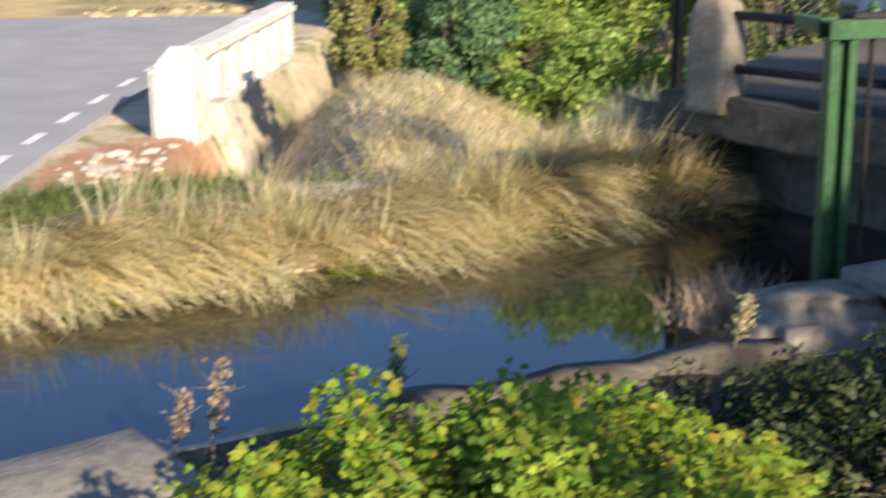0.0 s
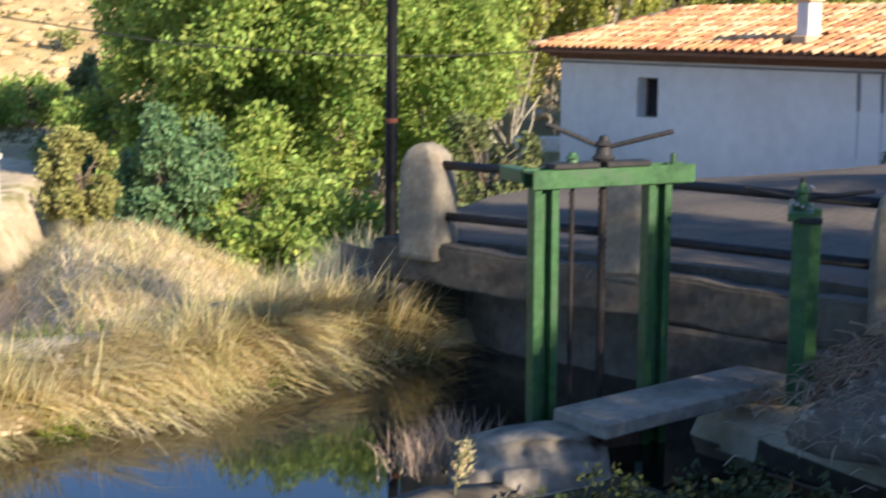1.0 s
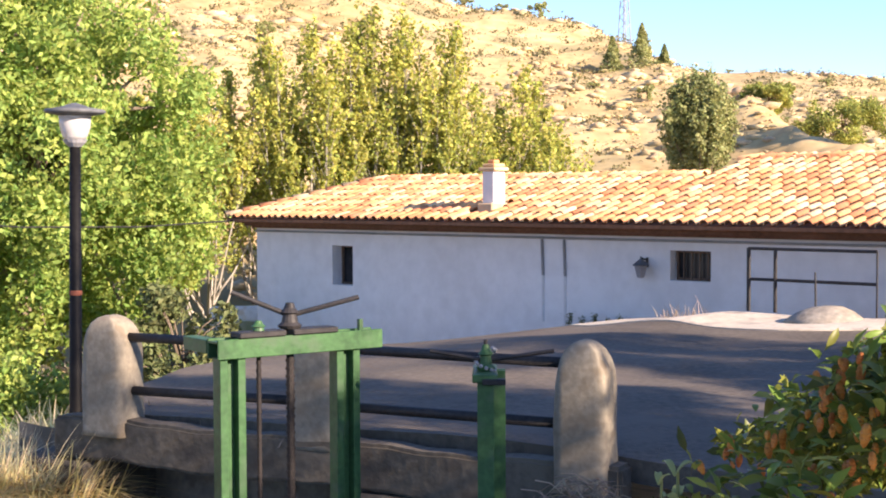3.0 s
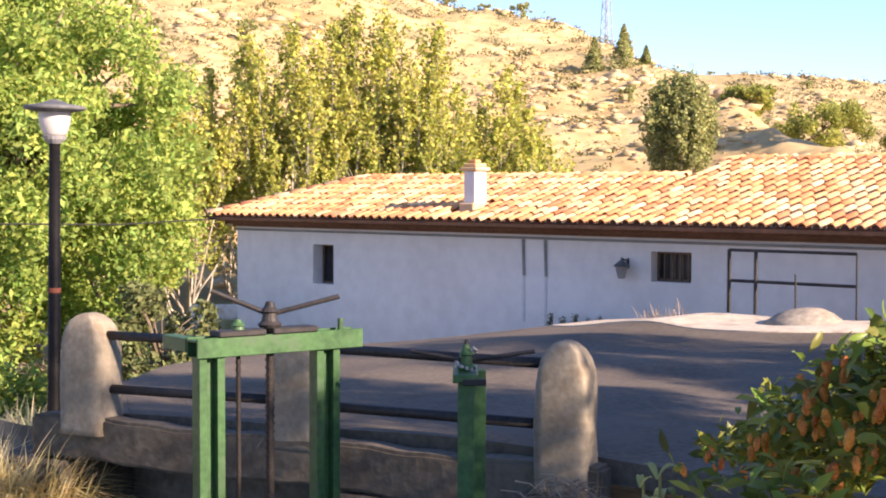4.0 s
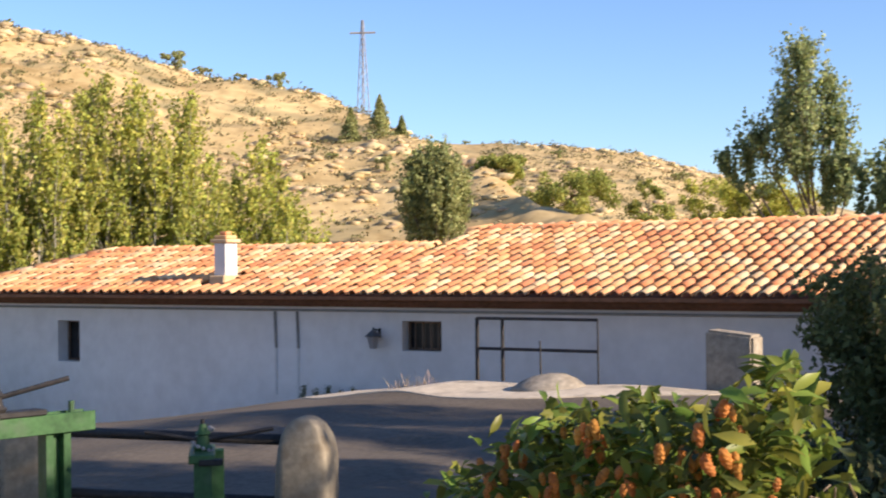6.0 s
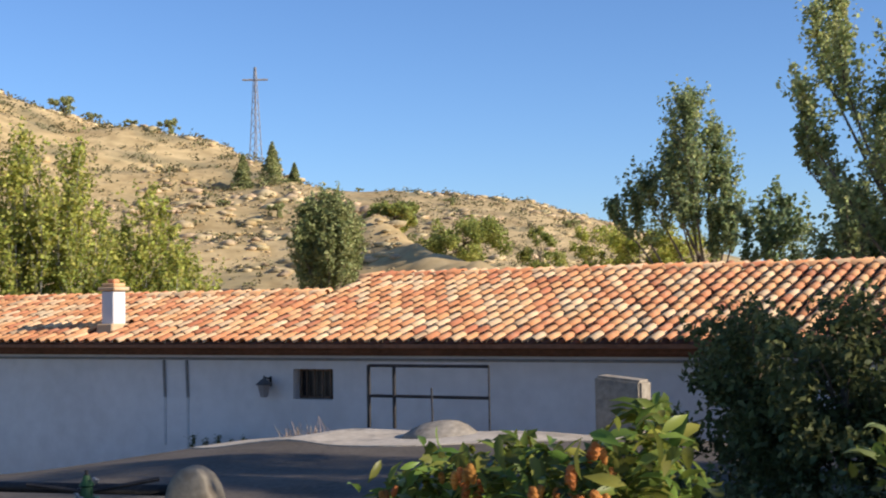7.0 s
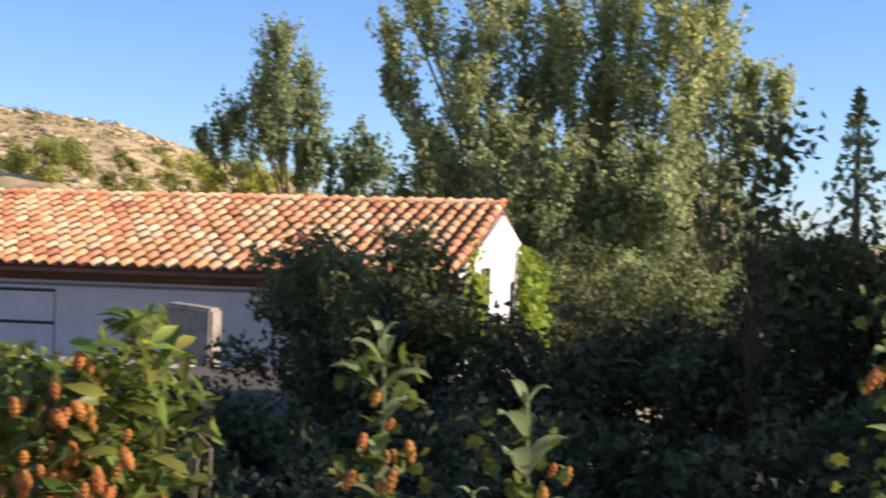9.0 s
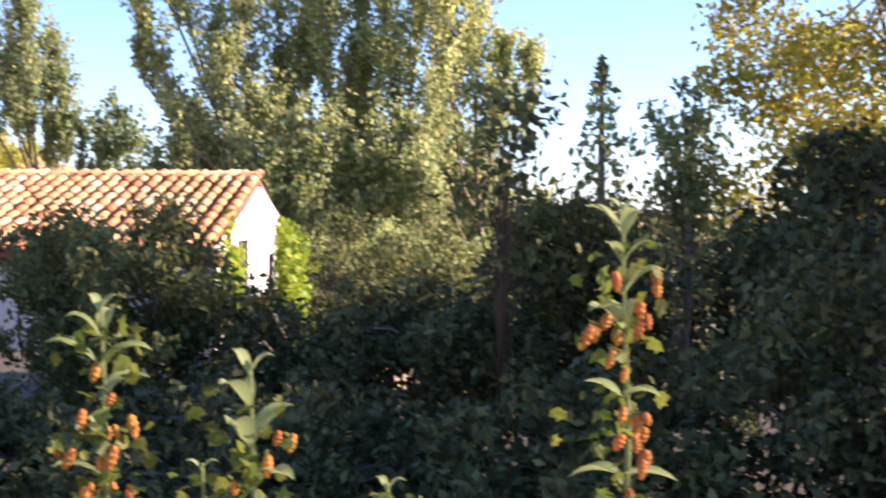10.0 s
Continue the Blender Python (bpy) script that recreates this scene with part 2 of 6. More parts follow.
def part(name, bm, material, parent=None, label="", smooth=False):
    """Links a bmesh as one mesh object under a thing or a part."""
    me = bpy.data.meshes.new(name)
    bmesh.ops.recalc_face_normals(bm, faces=bm.faces)
    if smooth:
        for f in bm.faces:
            f.smooth = True
    bm.to_mesh(me)
    bm.free()
    me.materials.append(material)
    return link(name, me, parent, label)


def root(name, at=(0, 0, 0), label="", category="", group="", kind=""):
    ob = new(name)
    ob.location = at
    return tagged(ob, label, category, group, kind)


def box(bm, lo, hi, bevel=0.0, m=None, seg=1):
    g = bmesh.ops.create_cube(bm, size=1)
    vs = g["verts"]
    for v in vs:
        v.co = Vector([lo[i] + (v.co[i] + 0.5) * (hi[i] - lo[i]) for i in range(3)])
    if bevel:
        es = list({e for v in vs for e in v.link_edges})
        r = bmesh.ops.bevel(bm, geom=es, offset=bevel, segments=seg, affect="EDGES")
        vs = list({v for f in r["faces"] for v in f.verts} | {v for v in vs if v.is_valid})
    if m is not None:
        bmesh.ops.transform(bm, matrix=m, verts=vs)
    return vs


def rod(bm, a, b, r0, r1=None, n=8):
    a, b = Vector(a), Vector(b)
    d = b - a
    m = Matrix.Translation((a + b) / 2) @ d.to_track_quat("Z", "Y").to_matrix().to_4x4()
    bmesh.ops.create_cone(bm, cap_ends=True, segments=n, radius1=r0, radius2=r0 if r1 is None else r1, depth=d.length, matrix=m)


def lathe(bm, profile, n=16, at=(0, 0, 0)):
    rings = []
    for r, z in profile:
        rings.append([bm.verts.new((at[0] + r * math.cos(2 * math.pi * k / n), at[1] + r * math.sin(2 * math.pi * k / n), at[2] + z)) for k in range(n)])
    for a, b in zip(rings, rings[1:]):
        for k in range(n):
            bm.faces.new((a[k], a[(k + 1) % n], b[(k + 1) % n], b[k]))
    bm.faces.new(rings[0][::-1])
    bm.faces.new(rings[-1])


def turned(dirx, diry, at):
    """A frame whose x axis points along (dirx, diry), set at a place."""
    return Matrix.Translation(at) @ Matrix.Rotation(math.atan2(diry, dirx), 4, "Z")


def smoothstep(a, b, x):
    t = np.clip((x - a) / (b - a), 0, 1)
    return t * t * (3 - 2 * t)


def fbm(x, y, seed=0, octaves=4):
    """Cheap sum of sines that looks random enough for terrain."""
    r = np.random.RandomState(seed)
    out, amp, fr = 0 * x, 1.0, 1.0
    for _ in range(octaves):
        for _k in range(3):
            a, p = r.uniform(0, 2 * np.pi, 2)
            out = out + amp / 3 * np.sin((x * np.cos(a) + y * np.sin(a)) * fr + p + 1.3 * np.sin((x * np.sin(a) - y * np.cos(a)) * fr * 0.7 + p))
        amp, fr = amp * 0.55, fr * 2.1
    return out

# ---- terrain ----
WATER_Z = -2.75
AZ = [-120, -95, -75, -56, -47, -43, -38, -34, -29, -24, -15, 0]
CREST_Z = [4, 8, 14, 20, 17.0, 14.4, 11.5, 7.4, 2.2, 0.5, -2.0, -2.6]
CREST_R = [90, 95, 105, 110, 110, 108, 98, 82, 58, 50, 50, 50]
BASE_R = [60, 60, 58, 46, 44, 44, 45, 44, 42, 42, 42, 42]
FAR_AZ = [-120, -45, -33, -27, -24.5, -21, -17, -10, 20, 60]
FAR_Z = [14, 18, 18.2, 17.4, 16.0, 12.0, 8.0, 2.0, -1.0, -2.0]


def channel_mid(y):
    return -7.60 - 0.02 * y - 0.40 * smoothstep(2.5, 5.5, y) + 0.2 * smoothstep(-1, -6, y)


def ground_z(x, y):
    x, y = np.asarray(x, float), np.asarray(y, float)
    r = np.hypot(x, y)
    az = np.degrees(np.arctan2(x, y))
    # right bank, left bank, channel
    right = -2.62 + 0.92 * smoothstep(-4.8, -1.6, x) + 0.3 * smoothstep(6.2, 7.0, y) * smoothstep(-6.6, -5.6, x) * (1 - smoothstep(-5.3, -2.8, x))
    left = -2.60 + 0.16 * smoothstep(-9.2, -10.4, x)
    mid = channel_mid(y)
    z = np.where(x > mid, right, left)
    z = np.where((y > 7.5) & (x > -10.4), -2.62 - 0.9 * smoothstep(8, 15, y), z)
    # beyond the bank the land drops to the road and, further right, into a ravine
    side = (x + 20.85) * 0.463 + (y - 4.35) * 0.887
    floor = -3.85 - 1.65 * smoothstep(-0.2, 0.7, side) * smoothstep(-79.4, -77.4, az) + 1.70 * smoothstep(-57, -51.5, az)
    lip = 11.0 + 1.0 * smoothstep(-70, -66, az) + 2.4 * smoothstep(-64, -60.5, az)
    fall = smoothstep(lip, lip + 5.0, r) * (x < -10.4)
    z = z * (1 - fall) + floor * fall
    # straw-covered spur between the bank and the ravine
    spur = np.interp(az, [-79, -76, -73.6, -71.4, -68, -65, -62, -59], [-5.6, -5.0, -3.9, -3.05, -3.27, -3.85, -4.6, -6.5]) - 0.022 * (r - 20) ** 2
    z = np.where((x < -10.4) & (az > -79) & (az < -59), np.maximum(z, spur), z)
    cut = 1 - np.where(x > mid, smoothstep(1.28, 1.46, x - mid), smoothstep(1.15, 1.75, mid - x))
    cut = cut * (1 - smoothstep(8.5, 9.5, y))
    z = z * (1 - cut) + cut * -3.35
    # intake arm towards the right under the slab
    arm = (1 - smoothstep(0.42, 0.62, np.abs(y - 5.65))) * smoothstep(-7.6, -7.2, x) * (1 - smoothstep(-5.2, -4.6, x))
    z = z * (1 - arm) + arm * -3.3
    z = z + 0.05 * fbm(x * 1.7, y * 1.7, 3) * (1 - cut) * (1 - arm) * (x > -40)
    # near hill and far hill
    zc, rc, rb = np.interp(az, AZ, CREST_Z), np.interp(az, AZ, CREST_R), np.interp(az, AZ, BASE_R)
    s = np.clip((r - rb) / (rc - rb), 0, 1)
    h1 = z + (zc - z) * s ** 0.85 - 0.12 * np.maximum(r - rc, 0)
    h1 = h1 + s * (1.1 * fbm(x * 0.16, y * 0.16, 5, 5) + 0.5 * np.abs(fbm(x * 0.5, y * 0.5, 8, 3))) * smoothstep(0, 0.25, s) * (0.25 + 0.75 * (1 - smoothstep(0.85, 1.0, s)))
    zf = np.interp(az, FAR_AZ, FAR_Z)
    s2 = np.clip((r - 110) / 110, 0, 1)
    h2 = -3.0 + (zf + 3) * s2 ** 1.1 - 0.05 * np.maximum(r - 220, 0) + s2 * 0.5 * fbm(x * 0.06, y * 0.06, 6)
    front = (az > -125) & (az < 75)
    out = np.where(front, np.maximum(np.maximum(h1, h2), np.where(r > 220, -8, -50)), z)
    return np.where(s > 0, np.where(front, np.maximum(h1, h2), z), z)


def steps(*spans):
    out = []
    for a, b, d in spans:
        out += list(np.arange(a, b, d))
    return np.array(out + [spans[-1][1]])


gx = steps((-2600, -300, 230), (-300, -130, 6), (-130, -34, 1.3), (-34, -13, 0.35), (-13, -4, 0.11), (-4, 6, 0.3), (6, 40, 3), (40, 300, 20), (300, 2600, 230))
gy = steps((-2600, -300, 230), (-300, -30, 15), (-30, -3, 0.9), (-3, 8, 0.12), (8, 24, 0.4), (24, 130, 1.3), (130, 300, 5), (300, 2600, 230))
GX, GY = np.meshgrid(gx, gy)
GZ = ground_z(GX, GY)
nx, ny = len(gx), len(gy)
ids = np.arange(nx * ny).reshape(ny, nx)
gf = np.stack([ids[:-1, :-1], ids[:-1, 1:], ids[1:, 1:], ids[1:, :-1]], -1).reshape(-1, 4)
gme = quads_of("ground", np.stack([GX, GY, GZ], -1).reshape(1, -1, 3), nx * ny, gf, M_GROUND, smooth=True)
gme.materials.append(M_HILL)
gme.materials.append(M_RED)
gme.materials.append(M_DARKSOIL)
fx, fy = GX[:-1, :-1].ravel(), GY[:-1, :-1].ravel()
mi = np.where(np.hypot(fx, fy) > 42, 1, 0)
red = (np.hypot((fx + 18.9) * 0.92 - (fy - 3.3) * 0.39, ((fx + 18.9) * 0.39 + (fy - 3.3) * 0.92) * 1.8) < 2.9) | ((np.hypot(fx, fy) > 44) & (np.hypot(fx, fy) < 58) & (fx < -38))
mi = np.where(red & (mi == 0), 2, mi)
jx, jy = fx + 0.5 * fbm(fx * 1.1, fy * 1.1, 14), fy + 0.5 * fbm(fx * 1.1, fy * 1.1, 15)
# Under the hedge the ground is coloured dark where shade should lie
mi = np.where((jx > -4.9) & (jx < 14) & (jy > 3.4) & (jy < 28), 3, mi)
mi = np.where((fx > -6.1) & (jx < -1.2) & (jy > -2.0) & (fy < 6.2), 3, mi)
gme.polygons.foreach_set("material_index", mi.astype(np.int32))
tagged(link("ground", gme), "dry sandy ground rising to a rocky hillside", "ground", kind="structure")

wy = np.linspace(-40, 9.5, 60)
wv = [(channel_mid(v) + s * 1.75, v, WATER_Z) for v in wy for s in (-1, 1)]
wf = [(2 * i, 2 * i + 1, 2 * i + 3, 2 * i + 2) for i in range(len(wy) - 1)]
me = mesh_of("water", wv, wf, M_WATER)
tagged(link("water", me), "still dark channel water reflecting blue sky", "water", kind="structure")
arm = mesh_of("water", [(-6.9, 5.0, WATER_Z + 0.004), (-4.9, 5.0, WATER_Z + 0.004), (-4.9, 6.1, WATER_Z + 0.004), (-6.9, 6.1, WATER_Z + 0.004)], [(0, 1, 2, 3)], M_WATER)
tagged(link("water", arm), "dark water in the intake arm below the slab", "water", kind="structure")

# ---- road, yard, bridge ----


def sheet(name, fn, us, vs, thick, material, label, category):
    """A slab whose top is fn(u, v)."""
    top = [[Vector(fn(u, v)) for u in us] for v in vs]
    verts = [p for row in top for p in row] + [p - Vector((0, 0, thick)) for row in top for p in row]
    n, k = len(us), len(us) * len(vs)
    faces = []
    for j in range(len(vs) - 1):
        for i in range(n - 1):
            a = j * n + i
            faces += [(a, a + 1, a + n + 1, a + n), (k + a, k + a + n, k + a + n + 1, k + a + 1)]
    rim = [i for i in range(n)] + [j * n + n - 1 for j in range(1, len(vs))] + [(len(vs) - 1) * n + i for i in range(n - 2, -1, -1)] + [j * n for j in range(len(vs) - 2, 0, -1)]
    for a, b in zip(rim, rim[1:] + rim[:1]):
        faces.append((a, k + a, k + b, b))
    ob = link(name, mesh_of(name, verts, faces, material))
    return tagged(ob, label, category, kind="structure")


ROAD_Z = -3.74


def road_edge(v):
    """The right edge of the road: past the channel bank, then bending north beyond the parapet."""
    if v >= 0:
        return Vector((-18.0 - 10.0 * v - 2.0 * v * v, 1.2 + 4.2 * v + 1.2 * v * v))
    hub = Vector((-22.7, -9.8))
    turn = math.atan2(11.0, 4.7) + max(v, -1.0) * 1.16
    return hub + 12.0 * Vector((math.cos(turn), math.sin(turn))) + Vector((0, 10.0 * min(0.0, v + 1.0)))


def road_point(u, v):
    p, q = road_edge(v), road_edge(v + 0.01)
    d = (q - p).normalized()
    nrm = Vector((-d.y, d.x))
    w = p + nrm * (-0.0 + u)
    return (w.x, w.y, max(ROAD_Z + 0.02 * math.sin(u * 0.5), float(ground_z(w.x, w.y)) + 0.06 if v < 0 else -9))


sheet("road", lambda u, v: road_point(u, v), [1.3 * k for k in range(0, 8)], [-2.6 + 0.1 * k for k in range(42)], 0.35, M_ROAD, "pale grey asphalt road with a dashed edge line", "road")
for k in range(14):
    v0 = -0.05 + 0.145 * k
    pts = [Vector(road_point(u, v0 + dv)) + Vector((0, 0, 0.006)) for dv in (0, 0.075) for u in (0.42, 0.58)]
    tagged(link("road_marking", mesh_of("road_marking", pts, [(0, 1, 3, 2)], M_LINE)), "white painted dash on the road edge", "road marking", "edge line dashes", "structure")


def yard_z(x, y):
    back = -1.50 if x > -9.3 else -1.50 - 0.15 * (-9.3 - x)
    t = (y - 6.3) / 8.3
    return -1.78 + (back + 1.78) * t + 0.02 * math.sin(x * 1.3 + y * 0.7) + 0.012 * math.sin(x * 3.1 - y * 2.3)


def yard_point(u, v):
    y = 6.25 + 8.4 * v
    lft, rgt = -10.3 - 5.6 * v, -1.0
    x = lft + (rgt - lft) * u
    y = y + (1 - v) * (x + 9.56) * 0.26 * (0.0 if x < -9.56 else 1.0) * (1.0 if x < -5.6 else 0.0) + (1 - v) * (1.03 if x >= -5.6 else 0.0)
    return (x, y, yard_z(x, y))


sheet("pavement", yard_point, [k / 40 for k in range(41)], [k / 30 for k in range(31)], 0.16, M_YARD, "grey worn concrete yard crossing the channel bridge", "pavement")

# Sunlit band at the yard's back edge, put in as paler cement colour
M_SUNBAND = surface("sunlit_cement_band", (0.42, 0.36, 0.28), (0.60, 0.53, 0.43), grain=14, blot=1.4, bump=0.2, third=(0.33, 0.29, 0.24))


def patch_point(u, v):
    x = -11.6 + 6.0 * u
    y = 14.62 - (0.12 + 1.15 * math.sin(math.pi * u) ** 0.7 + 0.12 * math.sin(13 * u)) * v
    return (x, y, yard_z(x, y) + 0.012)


sheet("pavement_patch", patch_point, [k / 30 for k in range(31)], [k / 6 for k in range(7)], 0.02, M_SUNBAND, "pale cement strip along the yard edge, coloured for the sun on it", "pavement")

# bridge beam below the yard edge, and its side walls
bm = bmesh.new()
mb = turned(3.91, 1.07, (-9.95, 5.80, 0))
box(bm, (-0.08, 0.0, -2.14), (4.75, 0.22, -1.80), 0.025, None, 2)
bmesh.ops.subdivide_edges(bm, edges=[e for e in bm.edges if e.calc_length() > 2.0], cuts=50)
for v in bm.verts:
    v.co += Vector((0, 0.008 * math.sin(5 * v.co.x), 0.014 * math.sin(3.1 * v.co.x) + 0.006 * math.sin(13 * v.co.x)))
bmesh.ops.transform(bm, matrix=mb, verts=bm.verts)
part("bridge_beam", bm, M_DIMCONC)
tagged(bpy.data.objects["bridge_beam"], "grey concrete beam edging the little channel bridge", "bridge", kind="structure")
for lo, hi in (((-0.5, -0.05, -3.4), (0.30, 1.3, -2.15)), ((2.75, -0.03, -3.4), (4.9, 0.5, -2.15))):
    bm = bmesh.new()
    box(bm, lo, hi, 0.03, mb)
    tagged(part("abutment", bm, M_DIMCONC), "stained concrete abutment under the bridge", "bridge", "bridge abutments", "structure")


def bank_point(u, v):
    """Earth face at the back of the opening below the bridge deck."""
    q = mb @ Vector((-1.2 + 5.6 * u, 0.62 + 0.12 * math.sin(9 * u) + 0.05 * math.sin(27 * u + 2 * v) + 0.10 * v, 0))
    return (q.x, q.y, -3.05 + 1.0 * v + 0.02 * math.sin(31 * u + 9 * v))


sheet("earth_bank", bank_point, [k / 60 for k in range(61)], [k / 10 for k in range(11)], 0.3, M_MUD, "brown earth face at the back of the bridge opening", "bank")


def pillar(at, w, d, h, turn, label):
    """A rendered pillar with a rounded, worn head."""
    bm = bmesh.new()
    rings = []
    prof = [(0.0, 1.05), (0.05, 1.0), (h * 0.45, 0.985), (h * 0.70, 0.96), (h * 0.80, 0.90), (h * 0.88, 0.78), (h * 0.94, 0.60), (h * 0.98, 0.36), (h, 0.12)]
    n = 24
    for z, s in prof:
        ring = []
        for k in range(n):
            a = 2 * math.pi * (k + 0.5) / n
            c, q = math.cos(a), math.sin(a)
            e = 0.28
            x = w / 2 * math.copysign(abs(c) ** e, c) * s
            y = d / 2 * math.copysign(abs(q) ** e, q) * (s if z < h * 0.8 else s ** 0.55)
            ring.append(bm.verts.new((x + 0.006 * math.sin(9 * z + k), y, z)))
        rings.append(ring)
    for a, b in zip(rings, rings[1:]):
        for k in range(n):
            bm.faces.new((a[k], a[(k + 1) % n], b[(k + 1) % n], b[k]))
    bm.faces.new(rings[0][::-1])
    bm.faces.new(rings[-1])
    ob = part("pillar", bm, M_PILLAR, smooth=True)
    ob.matrix_world = pose(*at, 0, 0, turn)
    return tagged(ob, label, "pillar", "bridge pillars")


PILLARS = [(-9.53, 6.02), (-7.70, 6.58), (-5.65, 7.05)]
pillar((*PILLARS[0], -1.92), 0.42, 0.32, 0.94, 14, "pale rendered pillar with rounded head beside the lamp post")
pillar((*PILLARS[1], -1.88), 0.40, 0.32, 0.88, 16, "grey rendered pillar standing behind the sluice gate")
pillar((*PILLARS[2], -1.98), 0.37, 0.30, 0.99, 18, "sunlit rendered pillar with rounded head at the yard edge")
for i in range(2):
    a, b = PILLARS[i], PILLARS[i + 1]
    for za, zb in ((-1.15, -1.15), (-1.57, -1.55)):
        bm = bmesh.new()
        rod(bm, (*a, za), (*b, zb), 0.036, n=12)
        tagged(part("pipe_rail", bm, M_IRON, smooth=True), "black iron pipe rail fixed between the pillars", "railing", "bridge rails")

# ---- sluice gates ----


def c_post(bm, m, z0, z1, w=0.085, t=0.012, d=0.085):
    """An upright of two facing flats with a groove between."""
    box(bm, (-w / 2, -d / 2, z0), (-w / 2 + t, d / 2, z1), 0.002, m)
    box(bm, (w / 2 - t, -d / 2, z0), (w / 2, d / 2, z1), 0.002, m)
    box(bm, (-w / 2 + t, 0.01, z0), (w / 2 - t, 0.022, z1), 0.0, m)


def gear(name, m, r, parent, material, tall=1.0):
    bm = bmesh.new()
    vs0 = len(bm.verts)
    lathe(bm, [(r * 0.9, 0), (r * 1.1, 0.02), (r * 0.75, 0.04), (r * 0.6, 0.09), (r * 0.85, 0.10), (r * 0.5, 0.13), (r * 0.35, 0.16)], 14)
    bmesh.ops.transform(bm, matrix=m @ Matrix.Diagonal((1, 1, tall, 1)), verts=bm.verts)
    return part(name, bm, material, parent, smooth=False)


g1 = root("sluice_gate", (-6.76, 5.47, -2.9), "green painted iron sluice gate with rusty lifting screws", "sluice gate")
ga, gb = Vector((-6.84, 5.07, 0)), Vector((-6.68, 5.87, 0))
dirg = (gb - ga).normalized()


def under(ob, rt):
    """Keeps the world place of a part whose mesh is in world metres."""
    ob.matrix_parent_inverse = Matrix.Translation(rt.location).inverted()
    return ob


for p in (ga, gb):
    bm = bmesh.new()
    c_post(bm, turned(dirg.x, dirg.y, (p.x, p.y, 0)), -3.2, -1.02, 0.17, 0.05, 0.10)
    under(part("upright", bm, M_GREEN, g1), g1)
bm = bmesh.new()
mg = turned(dirg.x, dirg.y, (ga.x, ga.y, 0))
box(bm, (-0.11, -0.075, -1.025), (1.06, -0.060, -0.905), 0.004, mg)
box(bm, (-0.11, 0.060, -1.025), (1.06, 0.075, -0.905), 0.004, mg)
box(bm, (-0.11, -0.060, -0.93), (1.06, 0.060, -0.918), 0.0, mg)
under(part("crossbeam", bm, M_GREEN, g1), g1)
for x in (0.05, 0.42):
    bm = bmesh.new()
    box(bm, (x - 0.02, -0.09, -0.905), (x + 0.30, 0.05, -0.87), 0.006, mg)
    under(part("bearing_plate", bm, M_IRON, g1, "dark greased bearing plate"), g1)
for x, r in ((0.20, 0.014), (0.42, 0.024)):
    bm = bmesh.new()
    c = mg @ Vector((x, 0, 0))
    rod(bm, (c.x, c.y, -3.1), (c.x, c.y, -0.80 if r > 0.02 else -0.9), r, n=10)
    for k in range(40):
        z = -0.86 - 0.05 * k
        rod(bm, (c.x, c.y, z), (c.x, c.y, z - 0.018), r * 1.22, n=8)
    under(part("lifting_screw", bm, M_RUST, g1, "rust-brown threaded lifting screw"), g1)
c = mg @ Vector((0.42, 0, 0))
under(gear("gear_hub", Matrix.Translation((c.x, c.y, -0.87)), 0.07, g1, M_IRON), g1)
c2 = mg @ Vector((0.20, 0, 0))
under(gear("gear_hub", Matrix.Translation((c2.x, c2.y, -0.905)), 0.055, g1, M_GREEN, 0.6), g1)
for s, ln, dz in ((-1, 0.36, 0.15), (1, 0.43, 0.11)):
    bm = bmesh.new()
    rod(bm, (c.x, c.y, -0.79), (c.x + s * 0.65 * ln, c.y + s * 0.76 * ln, -0.79 + dz), 0.016, n=8)
    under(part("handle", bm, M_IRON, g1, "black iron turning bar"), g1)
bm = bmesh.new()
box(bm, (0.06, -0.02, -3.2), (0.78, 0.02, -2.62), 0.004, mg)
under(part("gate_leaf", bm, M_WOOD, g1, "dark wooden gate leaf in the water"), g1)
bm = bmesh.new()
box(bm, (-0.115, 0.075, -1.0), (-0.02, 0.40, -0.915), 0.004, mg)
under(part("side_arm", bm, M_GREEN, g1), g1)
bm = bmesh.new()
box(bm, (0.92, -0.015, -0.915), (0.95, 0.015, -0.84), 0.003, mg)
under(part("bolt", bm, M_GREEN, g1), g1)

g2 = root("sluice_gate", (-5.65, 6.12, -2.0), "small green iron sluice gate with a chained handle", "sluice gate")
view = Vector((-0.66, 0.75, 0))
for k, s in enumerate((0.0, 0.34)):
    p = Vector((-5.68, 6.10, 0)) + view * s + Vector((0.055, 0.048, 0)) * k
    bm = bmesh.new()
    c_post(bm, turned(view.x, view.y, (p.x, p.y, 0)), -2.3, -1.14, 0.10, 0.03, 0.10)
    under(part("upright", bm, M_GREEN, g2), g2)
m2 = turned(view.x, view.y, (-5.68, 6.10, 0))
bm = bmesh.new()
box(bm, (-0.07, -0.07, -1.17), (0.44, 0.08, -1.12), 0.005, m2)
under(part("crossbeam", bm, M_GREEN, g2), g2)
bm = bmesh.new()
box(bm, (-0.09, -0.12, -1.18), (-0.03, 0.02, -1.145), 0.005, m2)
under(part("bracket", bm, M_IRON, g2), g2)
ch = m2 @ Vector((0.15, 0.0, 0))
under(gear("gear_hub", Matrix.Translation((ch.x, ch.y, -1.12)), 0.055, g2, M_GREEN), g2)
for s, ln in ((-1, 0.34), (1, 0.42)):
    bm = bmesh.new()
    rod(bm, (ch.x, ch.y, -1.06), (ch.x + s * 0.75 * ln, ch.y + s * 0.66 * ln, -1.0), 0.013, n=8)
    under(part("handle", bm, M_IRON, g2, "dark iron turning bar"), g2)
